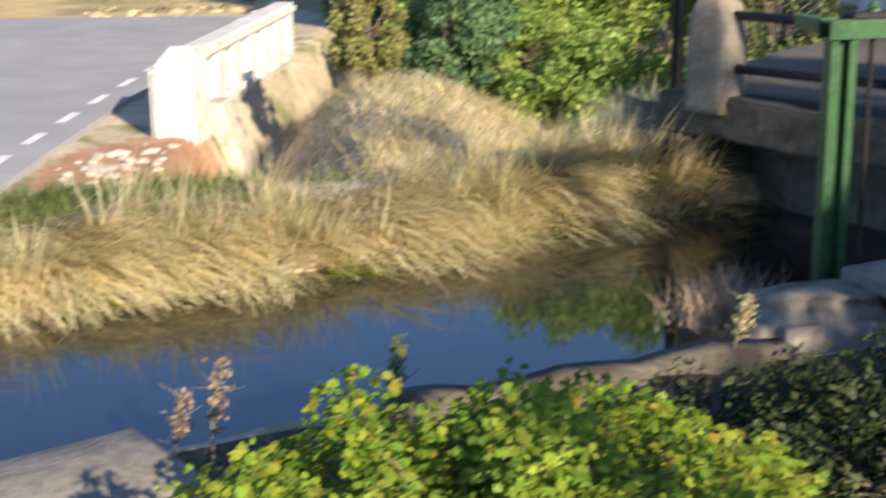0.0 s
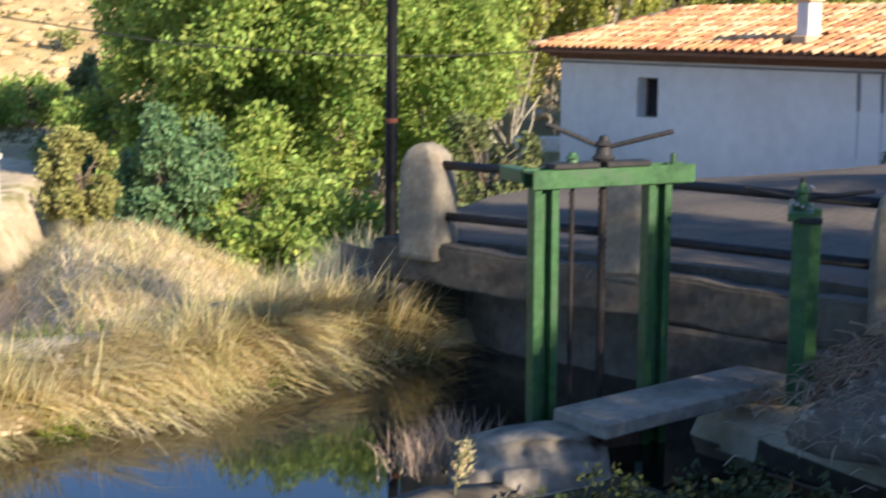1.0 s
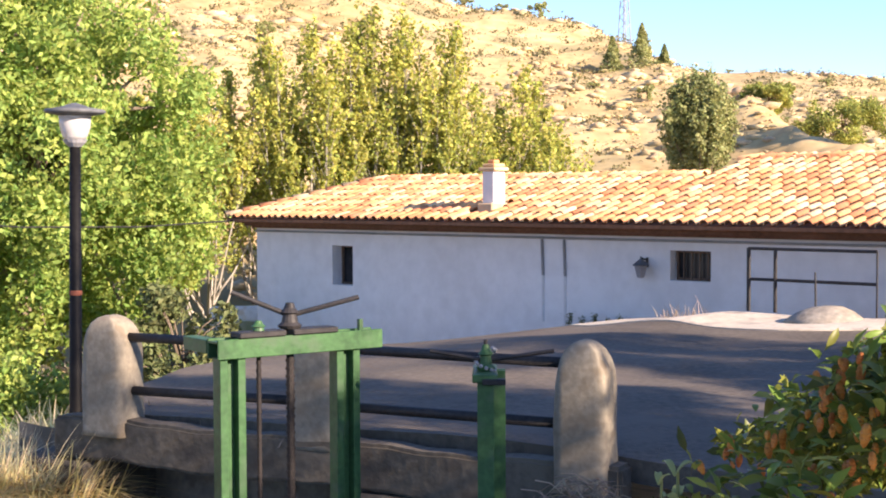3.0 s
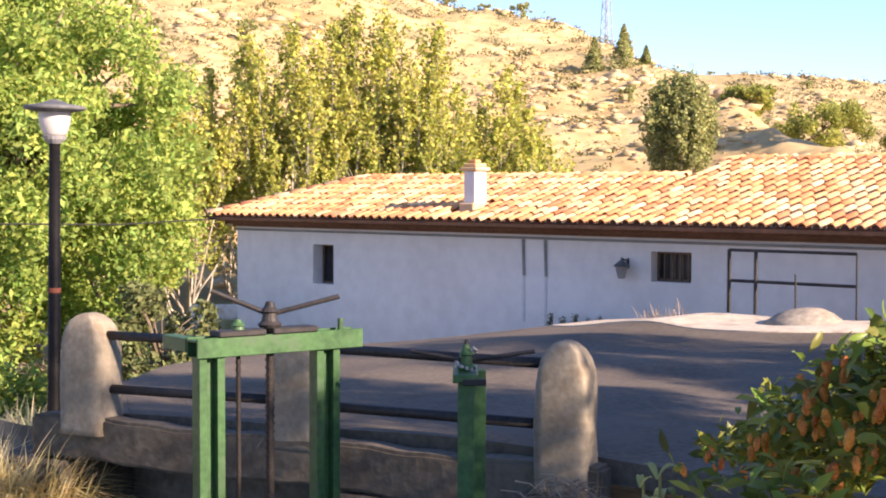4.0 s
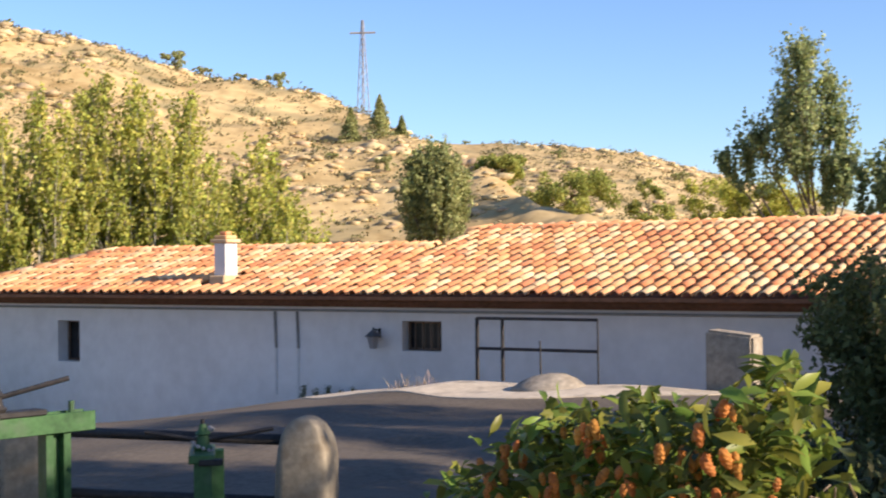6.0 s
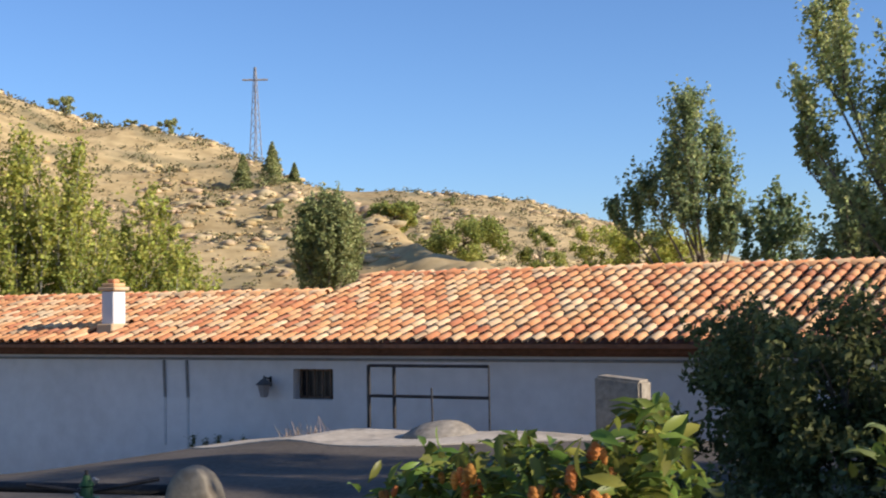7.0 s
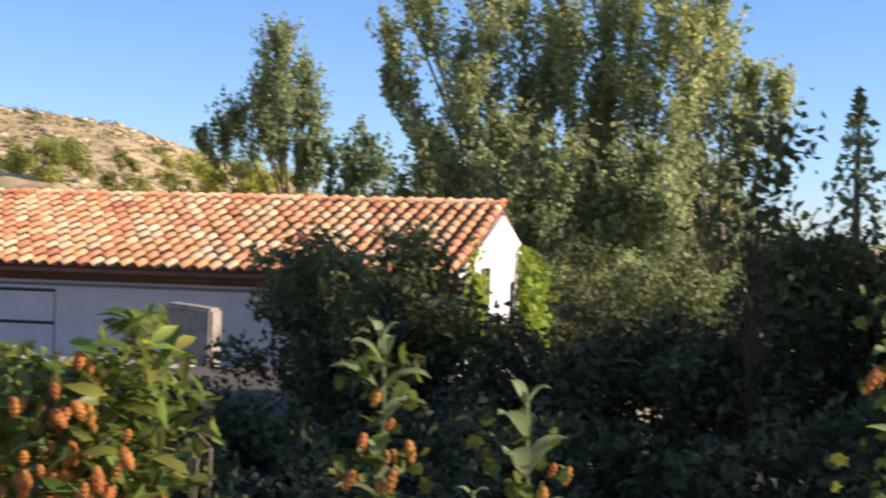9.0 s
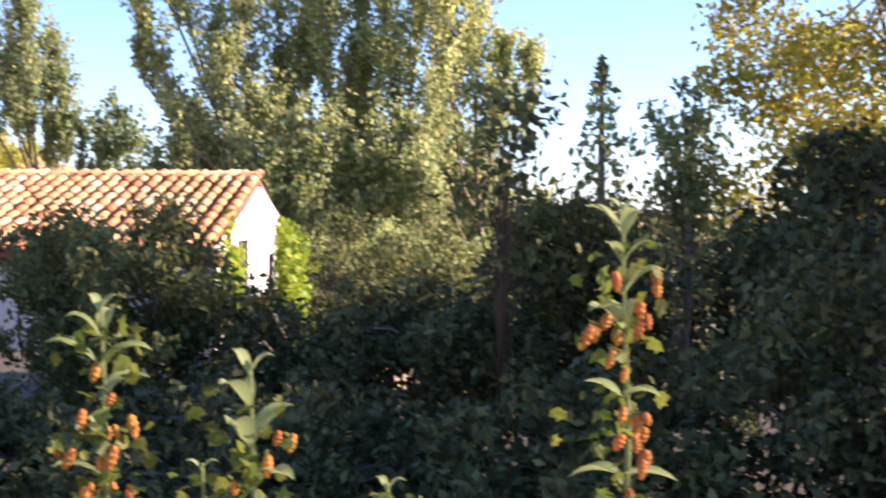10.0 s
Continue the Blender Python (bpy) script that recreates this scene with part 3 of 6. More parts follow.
bm = bmesh.new()
rod(bm, (ch.x, ch.y, -1.1), (ch.x, ch.y, -0.93), 0.012, n=8)
rod(bm, (ch.x, ch.y, -2.2), (ch.x, ch.y, -1.1), 0.016, n=8)
under(part("lifting_screw", bm, M_IRON, g2), g2)
bm = bmesh.new()
for k in range(16):
    a = k * 0.55
    q = Vector((ch.x + 0.06 * math.cos(a), ch.y + 0.06 * math.sin(a), -0.98 - 0.012 * k))
    bmesh.ops.create_icosphere(bm, subdivisions=1, radius=0.014, matrix=Matrix.Translation(q) @ Matrix.Diagonal((1.3, 0.7, 1, 1)))
under(part("chain", bm, M_GREY, g2, "galvanised chain wound round the hub"), g2)

# slab beside the gate
bm = bmesh.new()
box(bm, (-6.66, 4.15, -3.3), (-6.10, 5.12, -2.40), 0.13, seg=3)
bmesh.ops.subdivide_edges(bm, edges=list(bm.edges), cuts=2)
for v in bm.verts:
    v.co += Vector((0.035 * math.sin(7 * v.co.y + 5 * v.co.z), 0.03 * math.sin(9 * v.co.x + 4 * v.co.z), 0.03 * math.sin(6 * v.co.y + 3 * v.co.x)))
tagged(part("abutment", bm, M_CONC, smooth=True), "rough weathered concrete block beside the sluice", "concrete block", kind="structure")
bm = bmesh.new()
box(bm, (-6.62, 4.95, -2.44), (-6.16, 6.75, -2.34), 0.012, Matrix.Translation((-6.4, 5.8, 0)) @ Matrix.Rotation(radians(4), 4, "Z") @ Matrix.Translation((6.4, -5.8, 0)))
tagged(part("concrete_slab", bm, M_CONC), "flat concrete plank bridging the intake arm", "slab")

# ---- lamp post ----
lp = root("lamp_post", (-11.55, 7.05, -2.55), "black street lamp post with a frosted bucket lantern", "street lamp")
tilt = Matrix.Rotation(radians(1.2), 4, "Y")
bm = bmesh.new()
lathe(bm, [(0.13, 0), (0.13, 0.05), (0.095, 0.10), (0.085, 0.35), (0.075, 0.42), (0.062, 0.5), (0.05, 3.0)], 14)
part("pole", bm, M_POLE, lp, smooth=True)
bm = bmesh.new()
lathe(bm, [(0.056, 1.57), (0.061, 1.58), (0.061, 1.61), (0.056, 1.62)], 14)
part("band", bm, M_BAND, lp, "rust-red band round the pole")
bm = bmesh.new()
lathe(bm, [(0.06, 2.96), (0.10, 3.0), (0.115, 3.03)], 16)
part("collar", bm, M_GREY, lp)
bm = bmesh.new()
lathe(bm, [(0.095, 3.03), (0.115, 3.06), (0.14, 3.14), (0.15, 3.27)], 20)
part("shade", bm, M_GLASS, lp, "frosted grey lantern glass", smooth=True)
bm = bmesh.new()
lathe(bm, [(0.16, 3.25), (0.26, 3.27), (0.285, 3.29), (0.27, 3.31), (0.14, 3.33), (0.05, 3.36), (0.02, 3.37)], 24)
part("cap", bm, M_CAP, lp, "flat grey metal lamp cap", smooth=True)
lp.matrix_world = Matrix.Translation((-11.62, 6.98, -2.55)) @ tilt

# ---- road bridge parapet ----
par = root("bridge_parapet", (-21.3, 3.7, -4.2), "white painted masonry road parapet with recessed panels", "parapet")
pm = turned(-8.05, 4.2, (-20.85, 4.35, 0))
bm = bmesh.new()
box(bm, (0, 0.02, -5.0), (1.1, 0.70, -2.78), 0.09, pm, 2)
for v in bm.verts:
    if (pm.inverted() @ v.co).x > 0.9 and v.co.z > -3.2:
        v.co.z += 0.18
under(part("end_block", bm, M_PARA, par), par)
bm = bmesh.new()
box(bm, (1.05, 0.16, -6.4), (9.2, 0.60, -3.72), 0.03, pm)
under(part("wall", bm, M_CREAM, par, "stained cream lower wall"), par)
bm = bmesh.new()
box(bm, (1.0, 0.12, -2.90), (9.4, 0.62, -2.66), 0.07, pm, 2)
for v in bm.verts:
    v.co.z += 0.015 * math.sin(4 * v.co.x)
under(part("coping", bm, M_PARA, par, "white rounded coping"), par)
for k in range(7):
    bm = bmesh.new()
    x = 1.05 + 1.28 * k
    box(bm, (x, 0.18, -3.80), (x + 0.55, 0.56, -2.86), 0.03, pm)
    under(part("post", bm, M_PARA, par), par)
    if k < 6:
        bm = bmesh.new()
        box(bm, (x + 0.55, 0.14, -3.80), (x + 1.28, 0.60, -3.62), 0.02, pm)
        under(part("sill", bm, M_PARA, par), par)
bm = bmesh.new()
box(bm, (1.2, -0.75, -5.6), (2.0, 0.2, -3.55), 0.05, pm)
for v in bm.verts:
    q = pm.inverted() @ v.co
    if q.z > -4.2 and q.y < 0:
        v.co += (pm.to_3x3() @ Vector((0, 0.62, 0)))
under(part("buttress", bm, M_CREAM, par, "cream sloping buttress"), par)
bm = bmesh.new()
box(bm, (2.2, -0.55, -6.2), (7.4, 0.12, -5.0), 0.12, pm, 2)
for v in bm.verts:
    v.co += Vector((0.1 * math.sin(2.5 * v.co.y), 0.1 * math.sin(3 * v.co.x), 0.08 * math.sin(3.5 * v.co.x)))
under(part("footing", bm, M_CONC, par, "crumbling masonry footing"), par)
# low wall by the west end of the house
bm = bmesh.new()
wa, wb = Vector((29 * math.sin(radians(-53.2)), 29 * math.cos(radians(-53.2)), 0)), Vector((29 * math.sin(radians(-49.5)), 29 * math.cos(radians(-49.5)), 0))
wm = turned(wb.x - wa.x, wb.y - wa.y, (wa.x, wa.y, 0))
wl_len = (wb - wa).length
box(bm, (0, 0, -2.68), (wl_len, 0.35, -2.38), 0.04, wm, 2)
tagged(part("low_wall", bm, M_PARA), "low pale masonry wall beside the farmhouse", "wall")
bm = bmesh.new()
box(bm, (-0.6, -0.5, -5.2), (wl_len + 0.4, 1.2, -2.68), 0.3, wm, 3)
tagged(part("earth_bank", bm, M_GROUND, smooth=True), "sandy earth bank below the low wall", "bank", kind="structure")
bm = bmesh.new()
limb_pts = [(-20.15, 15.75, -0.52), (-21.0, 14.2, -0.62), (-21.9, 12.4, -0.60), (-23.5, 10.0, -0.40), (-26.0, 7.5, 0.1)]
for p, q in zip(limb_pts, limb_pts[1:]):
    rod(bm, p, q, 0.014, n=6)
tagged(part("overhead_cable", bm, M_IRON), "thin black cable running to the house eave", "cable")

# ---- farmhouse ----
X0, X1, XM = -20.1, -2.92, -11.9     # west wall, east gable, junction of the two roofs
YW, YE = 16.1, 15.66                 # wall face, eave
EZ = -0.45                           # eave height
LO_Y, LO_Z, HI_Y, HI_Z = 18.1, 0.21, 19.4, 0.48
house = root("farmhouse", (-11.5, 18, -3.8), "long whitewashed farmhouse with an orange clay-tile roof", "house")


def wall_with_holes(name, x0, x1, z0, z1, y0, y1, holes, material):
    """A wall along x with rectangular openings through it."""
    bm = bmesh.new()
    xs = sorted({x0, x1, *[h[0] for h in holes], *[h[1] for h in holes]})
    zs = sorted({z0, z1, *[h[2] for h in holes], *[h[3] for h in holes]})
    for i in range(len(xs) - 1):
        for j in range(len(zs) - 1):
            cx, cz = (xs[i] + xs[i + 1]) / 2, (zs[j] + zs[j + 1]) / 2
            if any(h[0] < cx < h[1] and h[2] < cz < h[3] for h in holes):
                continue
            box(bm, (xs[i], y0, zs[j]), (xs[i + 1], y1, zs[j + 1]))
    bmesh.ops.remove_doubles(bm, verts=bm.verts, dist=0.001)
    inner = [f for f in bm.faces if len([g for g in bm.faces if g is not f and (g.calc_center_median() - f.calc_center_median()).length < 0.001])]
    bmesh.ops.delete(bm, geom=inner, context="FACES")
    return under(part(name, bm, material, house), house)


W1, W2 = (-18.05, -17.53, -1.62, -0.94), (-11.08, -10.42, -1.27, -0.85)
wall_with_holes("front_wall", X0, X1, -4.0, -0.62, YW, YW + 0.4, [W1, W2], M_WALL)
bm = bmesh.new()
box(bm, (X0, YW + 0.4, -4.0), (X0 + 0.4, 20.1, -0.62))
under(part("west_wall", bm, M_WALL, house), house)
bm = bmesh.new()
box(bm, (X0, 20.1, -4.0), (X1, 20.5, -0.62))
under(part("back_wall", bm, M_WALL, house), house)
# east gable with its window opening
GW = (17.55, 18.35, -1.35, -0.38)
bm = bmesh.new()
ys = [YW + 0.4, GW[0], GW[1], 22.7]
for a, b in zip(ys, ys[1:]):
    if a == GW[0]:
        box(bm, (X1 - 0.4, a, -4.0), (X1, b, GW[2]))
        box(bm, (X1 - 0.4, a, GW[3]), (X1, b, -0.30))
    else:
        box(bm, (X1 - 0.4, a, -4.0), (X1, b, -0.30))
under(part("east_wall", bm, M_WALL, house), house)
bm = bmesh.new()
tri = [(YW, -0.62), (YW, -0.42), (HI_Y, HI_Z - 0.14), (22.7, -0.42), (22.7, -0.30), (GW[0], -0.30), (YW + 0.4, -0.30), (YW + 0.4, -0.62)]
va = [bm.verts.new((X1, y, z)) for y, z in tri]
vb = [bm.verts.new((X1 - 0.4, y, z)) for y, z in tri]
bm.faces.new(va)
bm.faces.new(vb[::-1])
for i in range(len(tri)):
    j = (i + 1) % len(tri)
    bm.faces.new((va[i], vb[i], vb[j], va[j]))
under(part("gable", bm, M_WALL, house, "sunlit white gable"), house)


def window(name, x0, x1, z0, z1, y, setback, bars):
    w = under(part(name, box_bm((x0, y + setback, z0), (x1, y + setback + 0.02, z1)), M_VOID, house, "small dark window in the white wall"), house)
    bm = bmesh.new()
    t = 0.035
    for a, b in (((x0, z0), (x0 + t, z1)), ((x1 - t, z0), (x1, z1)), ((x0 + t, z0), (x1 - t, z0 + t)), ((x0 + t, z1 - t), (x1 - t, z1))):
        box(bm, (a[0], y + setback - 0.04, a[1]), (b[0], y + setback - 0.002, b[1]), 0.003)
    for k in range(bars):
        x = x0 + (x1 - x0) * (k + 1) / (bars + 1)
        box(bm, (x - 0.008, y + setback - 0.06, z0), (x + 0.008, y + setback - 0.042, z1))
    f = part("window_frame", bm, M_WOOD, w)
    return w


def box_bm(lo, hi, bevel=0.0):
    bm = bmesh.new()
    box(bm, lo, hi, bevel)
    return bm


window("window", *W1, YW, 0.26, 0)
window("window", *W2, YW, 0.20, 4)
bm = bmesh.new()
box(bm, (X1 - 0.25, GW[0], GW[2]), (X1 - 0.22, GW[1], GW[3]))
under(part("window", bm, M_VOID, house, "dark gable window"), house)
bm = bmesh.new()
for y in (GW[0], (GW[0] + GW[1]) / 2 - 0.03, GW[1] - 0.06):
    box(bm, (X1 - 0.2, y, GW[2]), (X1 - 0.14, y + 0.06, GW[3]), 0.004)
under(part("window_frame", bm, M_WOOD, house), house)
for y0, y1, z0, z1, lean in ((17.60, 17.86, -1.30, -0.44, 2), (17.96, 18.20, -1.16, -0.40, -3), (17.56, 18.34, -1.02, -0.90, 4)):
    bm = bmesh.new()
    mid = Vector((X1 - 0.06, (y0 + y1) / 2, (z0 + z1) / 2))
    box(bm, (-0.015, (y0 - y1) / 2, (z0 - z1) / 2), (0.015, (y1 - y0) / 2, (z1 - z0) / 2), 0.004, Matrix.Translation(mid) @ Matrix.Rotation(radians(lean), 4, "X"))
    under(part("board", bm, M_WOOD, house, "weathered board nailed over the gable window"), house)
# moulded brick eave and the ledge below it
for k, (y, z0, z1) in enumerate(((YW - 0.10, -0.66, -0.62), (YW - 0.20, -0.62, -0.57), (YW - 0.30, -0.57, -0.51))):
    bm = bmesh.new()
    box(bm, (X0 - 0.02 - 0.1 * k, y, z0), (X1 + 0.02, YW + 0.3, z1), 0.006)
    under(part("eave_course", bm, M_EAVE, house, "dark brown brick eave course"), house)
bm = bmesh.new()
box(bm, (X0 - 0.03, YW - 0.035, -0.735), (X1 + 0.02, YW + 0.02, -0.70), 0.008)
under(part("ledge", bm, M_CRACK, house, "thin grey cable along the wall"), house)
for x, z1 in ((-13.36, -1.98), (-12.94, -2.0)):
    bm = bmesh.new()
    rod(bm, (x, YW - 0.015, -0.74), (x + 0.02, YW - 0.015, -1.28), 0.022, n=8)
    under(part("downpipe", bm, M_CRACK, house, "dark grey pipe stub on the wall"), house)
    bm = bmesh.new()
    box(bm, (x - 0.012, YW - 0.012, z1), (x + 0.03, YW + 0.01, -1.28), 0.004)
    under(part("conduit", bm, surface("pale_conduit", (0.50, 0.49, 0.48), (0.58, 0.57, 0.56), bump=0.05), house), house)

# wall lantern
wl = root("wall_lantern", (-11.46, YW - 0.16, -1.24), "dark iron wall lantern hung on the whitewashed wall", "lantern")
bm = bmesh.new()
lathe(bm, [(0.045, 0.0), (0.06, 0.015), (0.10, 0.17)], 6)
part("glass", bm, surface("dusty_glass", (0.18, 0.175, 0.18), (0.27, 0.26, 0.26), rough=0.3, bump=0), wl)
bm = bmesh.new()
lathe(bm, [(0.125, 0.17), (0.13, 0.18), (0.06, 0.235), (0.02, 0.26), (0.012, 0.30)], 6)
part("hood", bm, M_CAP, wl)
bm = bmesh.new()
rod(bm, (0, 0, 0.28), (0, 0.16, 0.24), 0.012)
rod(bm, (0, 0.155, 0.14), (0, 0.155, 0.28), 0.02)
part("bracket", bm, M_IRON, wl)

# roof planes: boards below, then tiles
P_LO = (LO_Z - EZ) / (LO_Y - YE)
P_HI = (HI_Z - EZ) / (HI_Y - YE)
TILE_W, TILE_L = 0.190, 0.30


def slope_board(name, pts):
    bm = bmesh.new()
    a = [bm.verts.new(p) for p in pts]
    b = [bm.verts.new((p[0], p[1], p[2] - 0.05)) for p in pts]
    bm.faces.new(a)
    bm.faces.new(b[::-1])
    for i in range(len(pts)):
        j = (i + 1) % len(pts)
        bm.faces.new((a[i], b[i], b[j], a[j]))
    return under(part(name, bm, M_PAN, house, "clay tile roof"), house)


XL = X0 - 0.32
drop = 0.045
roof_lo = slope_board("roof", [(XL, YE, EZ - drop), (XM, YE, EZ - drop), (XM, LO_Y, LO_Z - drop), (-19.0, LO_Y, LO_Z - drop)])
slope_board("roof", [(XL, YE, EZ - drop), (-19.0, LO_Y, LO_Z - drop), (XL, 20.55, EZ - drop)])
slope_board("roof", [(-19.0, LO_Y, LO_Z - drop), (XM, LO_Y, LO_Z - drop), (XM, 20.55, EZ - drop), (XL, 20.55, EZ - drop)])
roof_hi = slope_board("roof", [(XM, YE, EZ - drop), (X1 - 0.02, YE, EZ - drop), (X1 - 0.02, HI_Y, HI_Z - drop), (XM - 0.05, HI_Y, HI_Z - drop)])
slope_board("roof", [(XM, HI_Y, HI_Z - drop), (X1 - 0.02, HI_Y, HI_Z - drop), (X1 - 0.02, 23.1, EZ - drop), (XM, 23.1, EZ - drop)])
bm = bmesh.new()
va = [bm.verts.new(p) for p in ((XM, LO_Y - 0.8, LO_Z - 0.35), (XM, HI_Y, HI_Z - drop), (XM, 23.0, EZ - drop))]
vb = [bm.verts.new((v.co.x + 0.15, v.co.y, v.co.z)) for v in va]
bm.faces.new(va)
bm.faces.new(vb[::-1])
for i in range(3):
    bm.faces.new((va[i], vb[i], vb[(i + 1) % 3], va[(i + 1) % 3]))
under(part("inner_gable", bm, M_WALL, house), house)

# chimney
bm = bmesh.new()
box(bm, (-14.73, 16.28, -0.5), (-14.49, 16.56, 0.30), 0.012)
chim = under(part("chimney", bm, M_WALL, house, "white chimney with a clay-tile cap"), house)
bm = bmesh.new()
for k, s in enumerate((0.175, 0.13, 0.07)):
    box(bm, (-14.61 - s, 16.42 - s, 0.30 + 0.06 * k), (-14.61 + s, 16.42 + s, 0.36 + 0.06 * k), 0.015)
cap = part("cap", bm, M_TILES, chim)
bm = bmesh.new()
box(bm, (-14.77, 16.20, -0.36), (-14.45, 16.60, -0.20), 0.02)
part("flashing", bm, M_TILES, chim)

# railing frame on the yard edge, block and mound
rl = root("yard_railing", (-8.3, 14.9, -1.5), "thin dark iron railing frame at the yard edge", "railing")
for a, b, r in (((-9.18, 15, -1.52), (-9.18, 15, -0.735), 0.026), ((-8.81, 15, -1.52), (-8.81, 15, -0.735), 0.024), ((-7.49, 15, -1.52), (-7.49, 15, -0.735), 0.012)):
    bm = bmesh.new()
    rod(bm, a, b, r, n=8)
    under(part("post", bm, M_IRON, rl), rl)
for z in (-0.74, -1.12):
    bm = bmesh.new()
    rod(bm, (-9.18, 15, z), (-7.49, 15, z), 0.020, n=8)
    under(part("rail", bm, M_IRON, rl), rl)
bm = bmesh.new()
rod(bm, (-8.05, 14.6, -1.6), (-8.06, 14.6, -0.98), 0.013, n=6)
tagged(part("iron_stake", bm, M_IRON), "thin rusty iron stake in the sand mound", "stake")
bm = bmesh.new()
lathe(bm, [(0.50, 0.0), (0.42, 0.07), (0.32, 0.14), (0.20, 0.19), (0.10, 0.205), (0.02, 0.21)], 20)
for v in bm.verts:
    v.co.z += 0.02 * math.sin(5 * v.co.x) * math.cos(6 * v.co.y)
ob = part("sand_mound", bm, M_CONC, smooth=True)
ob.location = (-7.80, 14.35, -1.55)
tagged(ob, "pale sunlit mound of set cement on the yard", "mound")
bm = bmesh.new()
box(bm, (-6.02, 14.75, -1.9), (-5.46, 15.1, -0.85), 0.03, None, 2)
for v in bm.verts:
    v.co += Vector((0.02 * math.sin(8 * v.co.z), 0, 0.03 * math.sin(5 * v.co.x)))
tagged(part("concrete_block", bm, M_CONC), "weathered concrete block wall end by the yard", "wall stub")

# ---- plants ----


def leaves(name, centres, sizes, material, rng, aspect=0.55, droop=0.3, fold=0.25):
    """One mesh of folded four-cornered leaves at the given places."""
    n = len(centres)
    d = rng.normal(size=(n, 3))
    d[:, 2] -= droop
    d /= np.linalg.norm(d, axis=1)[:, None]
    s = np.cross(d, rng.normal(size=(n, 3)))
    s /= np.linalg.norm(s, axis=1)[:, None]
    up = np.cross(d, s)
    L = sizes[:, None]
    co = np.stack([centres - d * L * 0.5, centres + s * L * aspect * 0.5 + up * L * fold * aspect, centres + d * L * 0.5, centres - s * L * aspect * 0.5 + up * L * fold * aspect], 1)
    return quads_of(name, co, 4, [(0, 1, 2), (0, 2, 3)], material)


def limb(bm, pts, r0, r1, n=6):
    rings = []
    for i, p in enumerate(pts):
        p = Vector(p)
        q = Vector(pts[min(i + 1, len(pts) - 1)]) - Vector(pts[max(i - 1, 0)])
        rot = q.to_track_quat("Z", "Y").to_matrix()
        r = r0 + (r1 - r0) * i / (len(pts) - 1)
        rings.append([bm.verts.new(p + rot @ Vector((r * math.cos(2 * math.pi * k / n), r * math.sin(2 * math.pi * k / n), 0))) for k in range(n)])
    for a, b in zip(rings, rings[1:]):
        for k in range(n):
            bm.faces.new((a[k], a[(k + 1) % n], b[(k + 1) % n], b[k]))
    bm.faces.new(rings[-1])
    bm.faces.new(rings[0][::-1])


def clump_points(rng, mid, rad, n, clumps, shell=0.55, crad=0.28):
    """Points gathered in clumps within an ellipsoid, with gaps between."""
    mid, rad = np.array(mid, float), np.array(rad, float)
    u = rng.normal(size=(clumps, 3))
    u /= np.linalg.norm(u, axis=1)[:, None]
    c = mid + u * rad * (shell + (1 - shell) * rng.rand(clumps, 1) ** 0.7)
    w = rng.rand(clumps) ** 1.5 + 0.25
    k = rng.choice(clumps, n, p=w / w.sum())
    v = rng.normal(size=(n, 3))
    v /= np.linalg.norm(v, axis=1)[:, None]
    return c[k] + v * (crad * rad.mean() * (0.35 + 0.65 * rng.rand(n, 1))) * np.sqrt(w[k])[:, None] * 1.1, c


def broadleaf(name, at, height, rad, n, leaf, material, label, seed, trunk=0.16, crown_z=0.55, clumps=90, category="tree", bark=None, shell=0.5, crad=0.26, group=""):
    """A tree or bush: tapered trunk, limbs towards clumps of leaves."""
    rng = np.random.RandomState(seed)
    t = root(name, at, label, category, group)
    mid = (0, 0, height * crown_z)
    pts, cs = clump_points(rng, mid, rad, n, clumps, shell, crad)
    lo = 0.06
    keep = pts[:, 2] > lo
    pts = pts[keep]
    link("crown", leaves("crown", pts, leaf * rng.uniform(0.6, 1.3, len(pts)), material, rng), t)
    bm = bmesh.new()
    limb(bm, [(0, 0, -0.25), (0.05 * height * 0.2, 0, height * 0.25), (0, 0.03 * height * 0.3, height * 0.55), (0, 0, height * 0.85)], trunk, trunk * 0.2, 8)
    for c in cs[:: max(1, len(cs) // 26)]:
        b = Vector((0, 0, height * rng.uniform(0.2, 0.6)))
        e = Vector(c)
        m = b.lerp(e, 0.5) + Vector((0, 0, 0.06 * height))
        limb(bm, [b, m, e], trunk * 0.35, trunk * 0.06, 5)
    part("trunk", bm, bark or M_BARK, t, smooth=True)
    return t


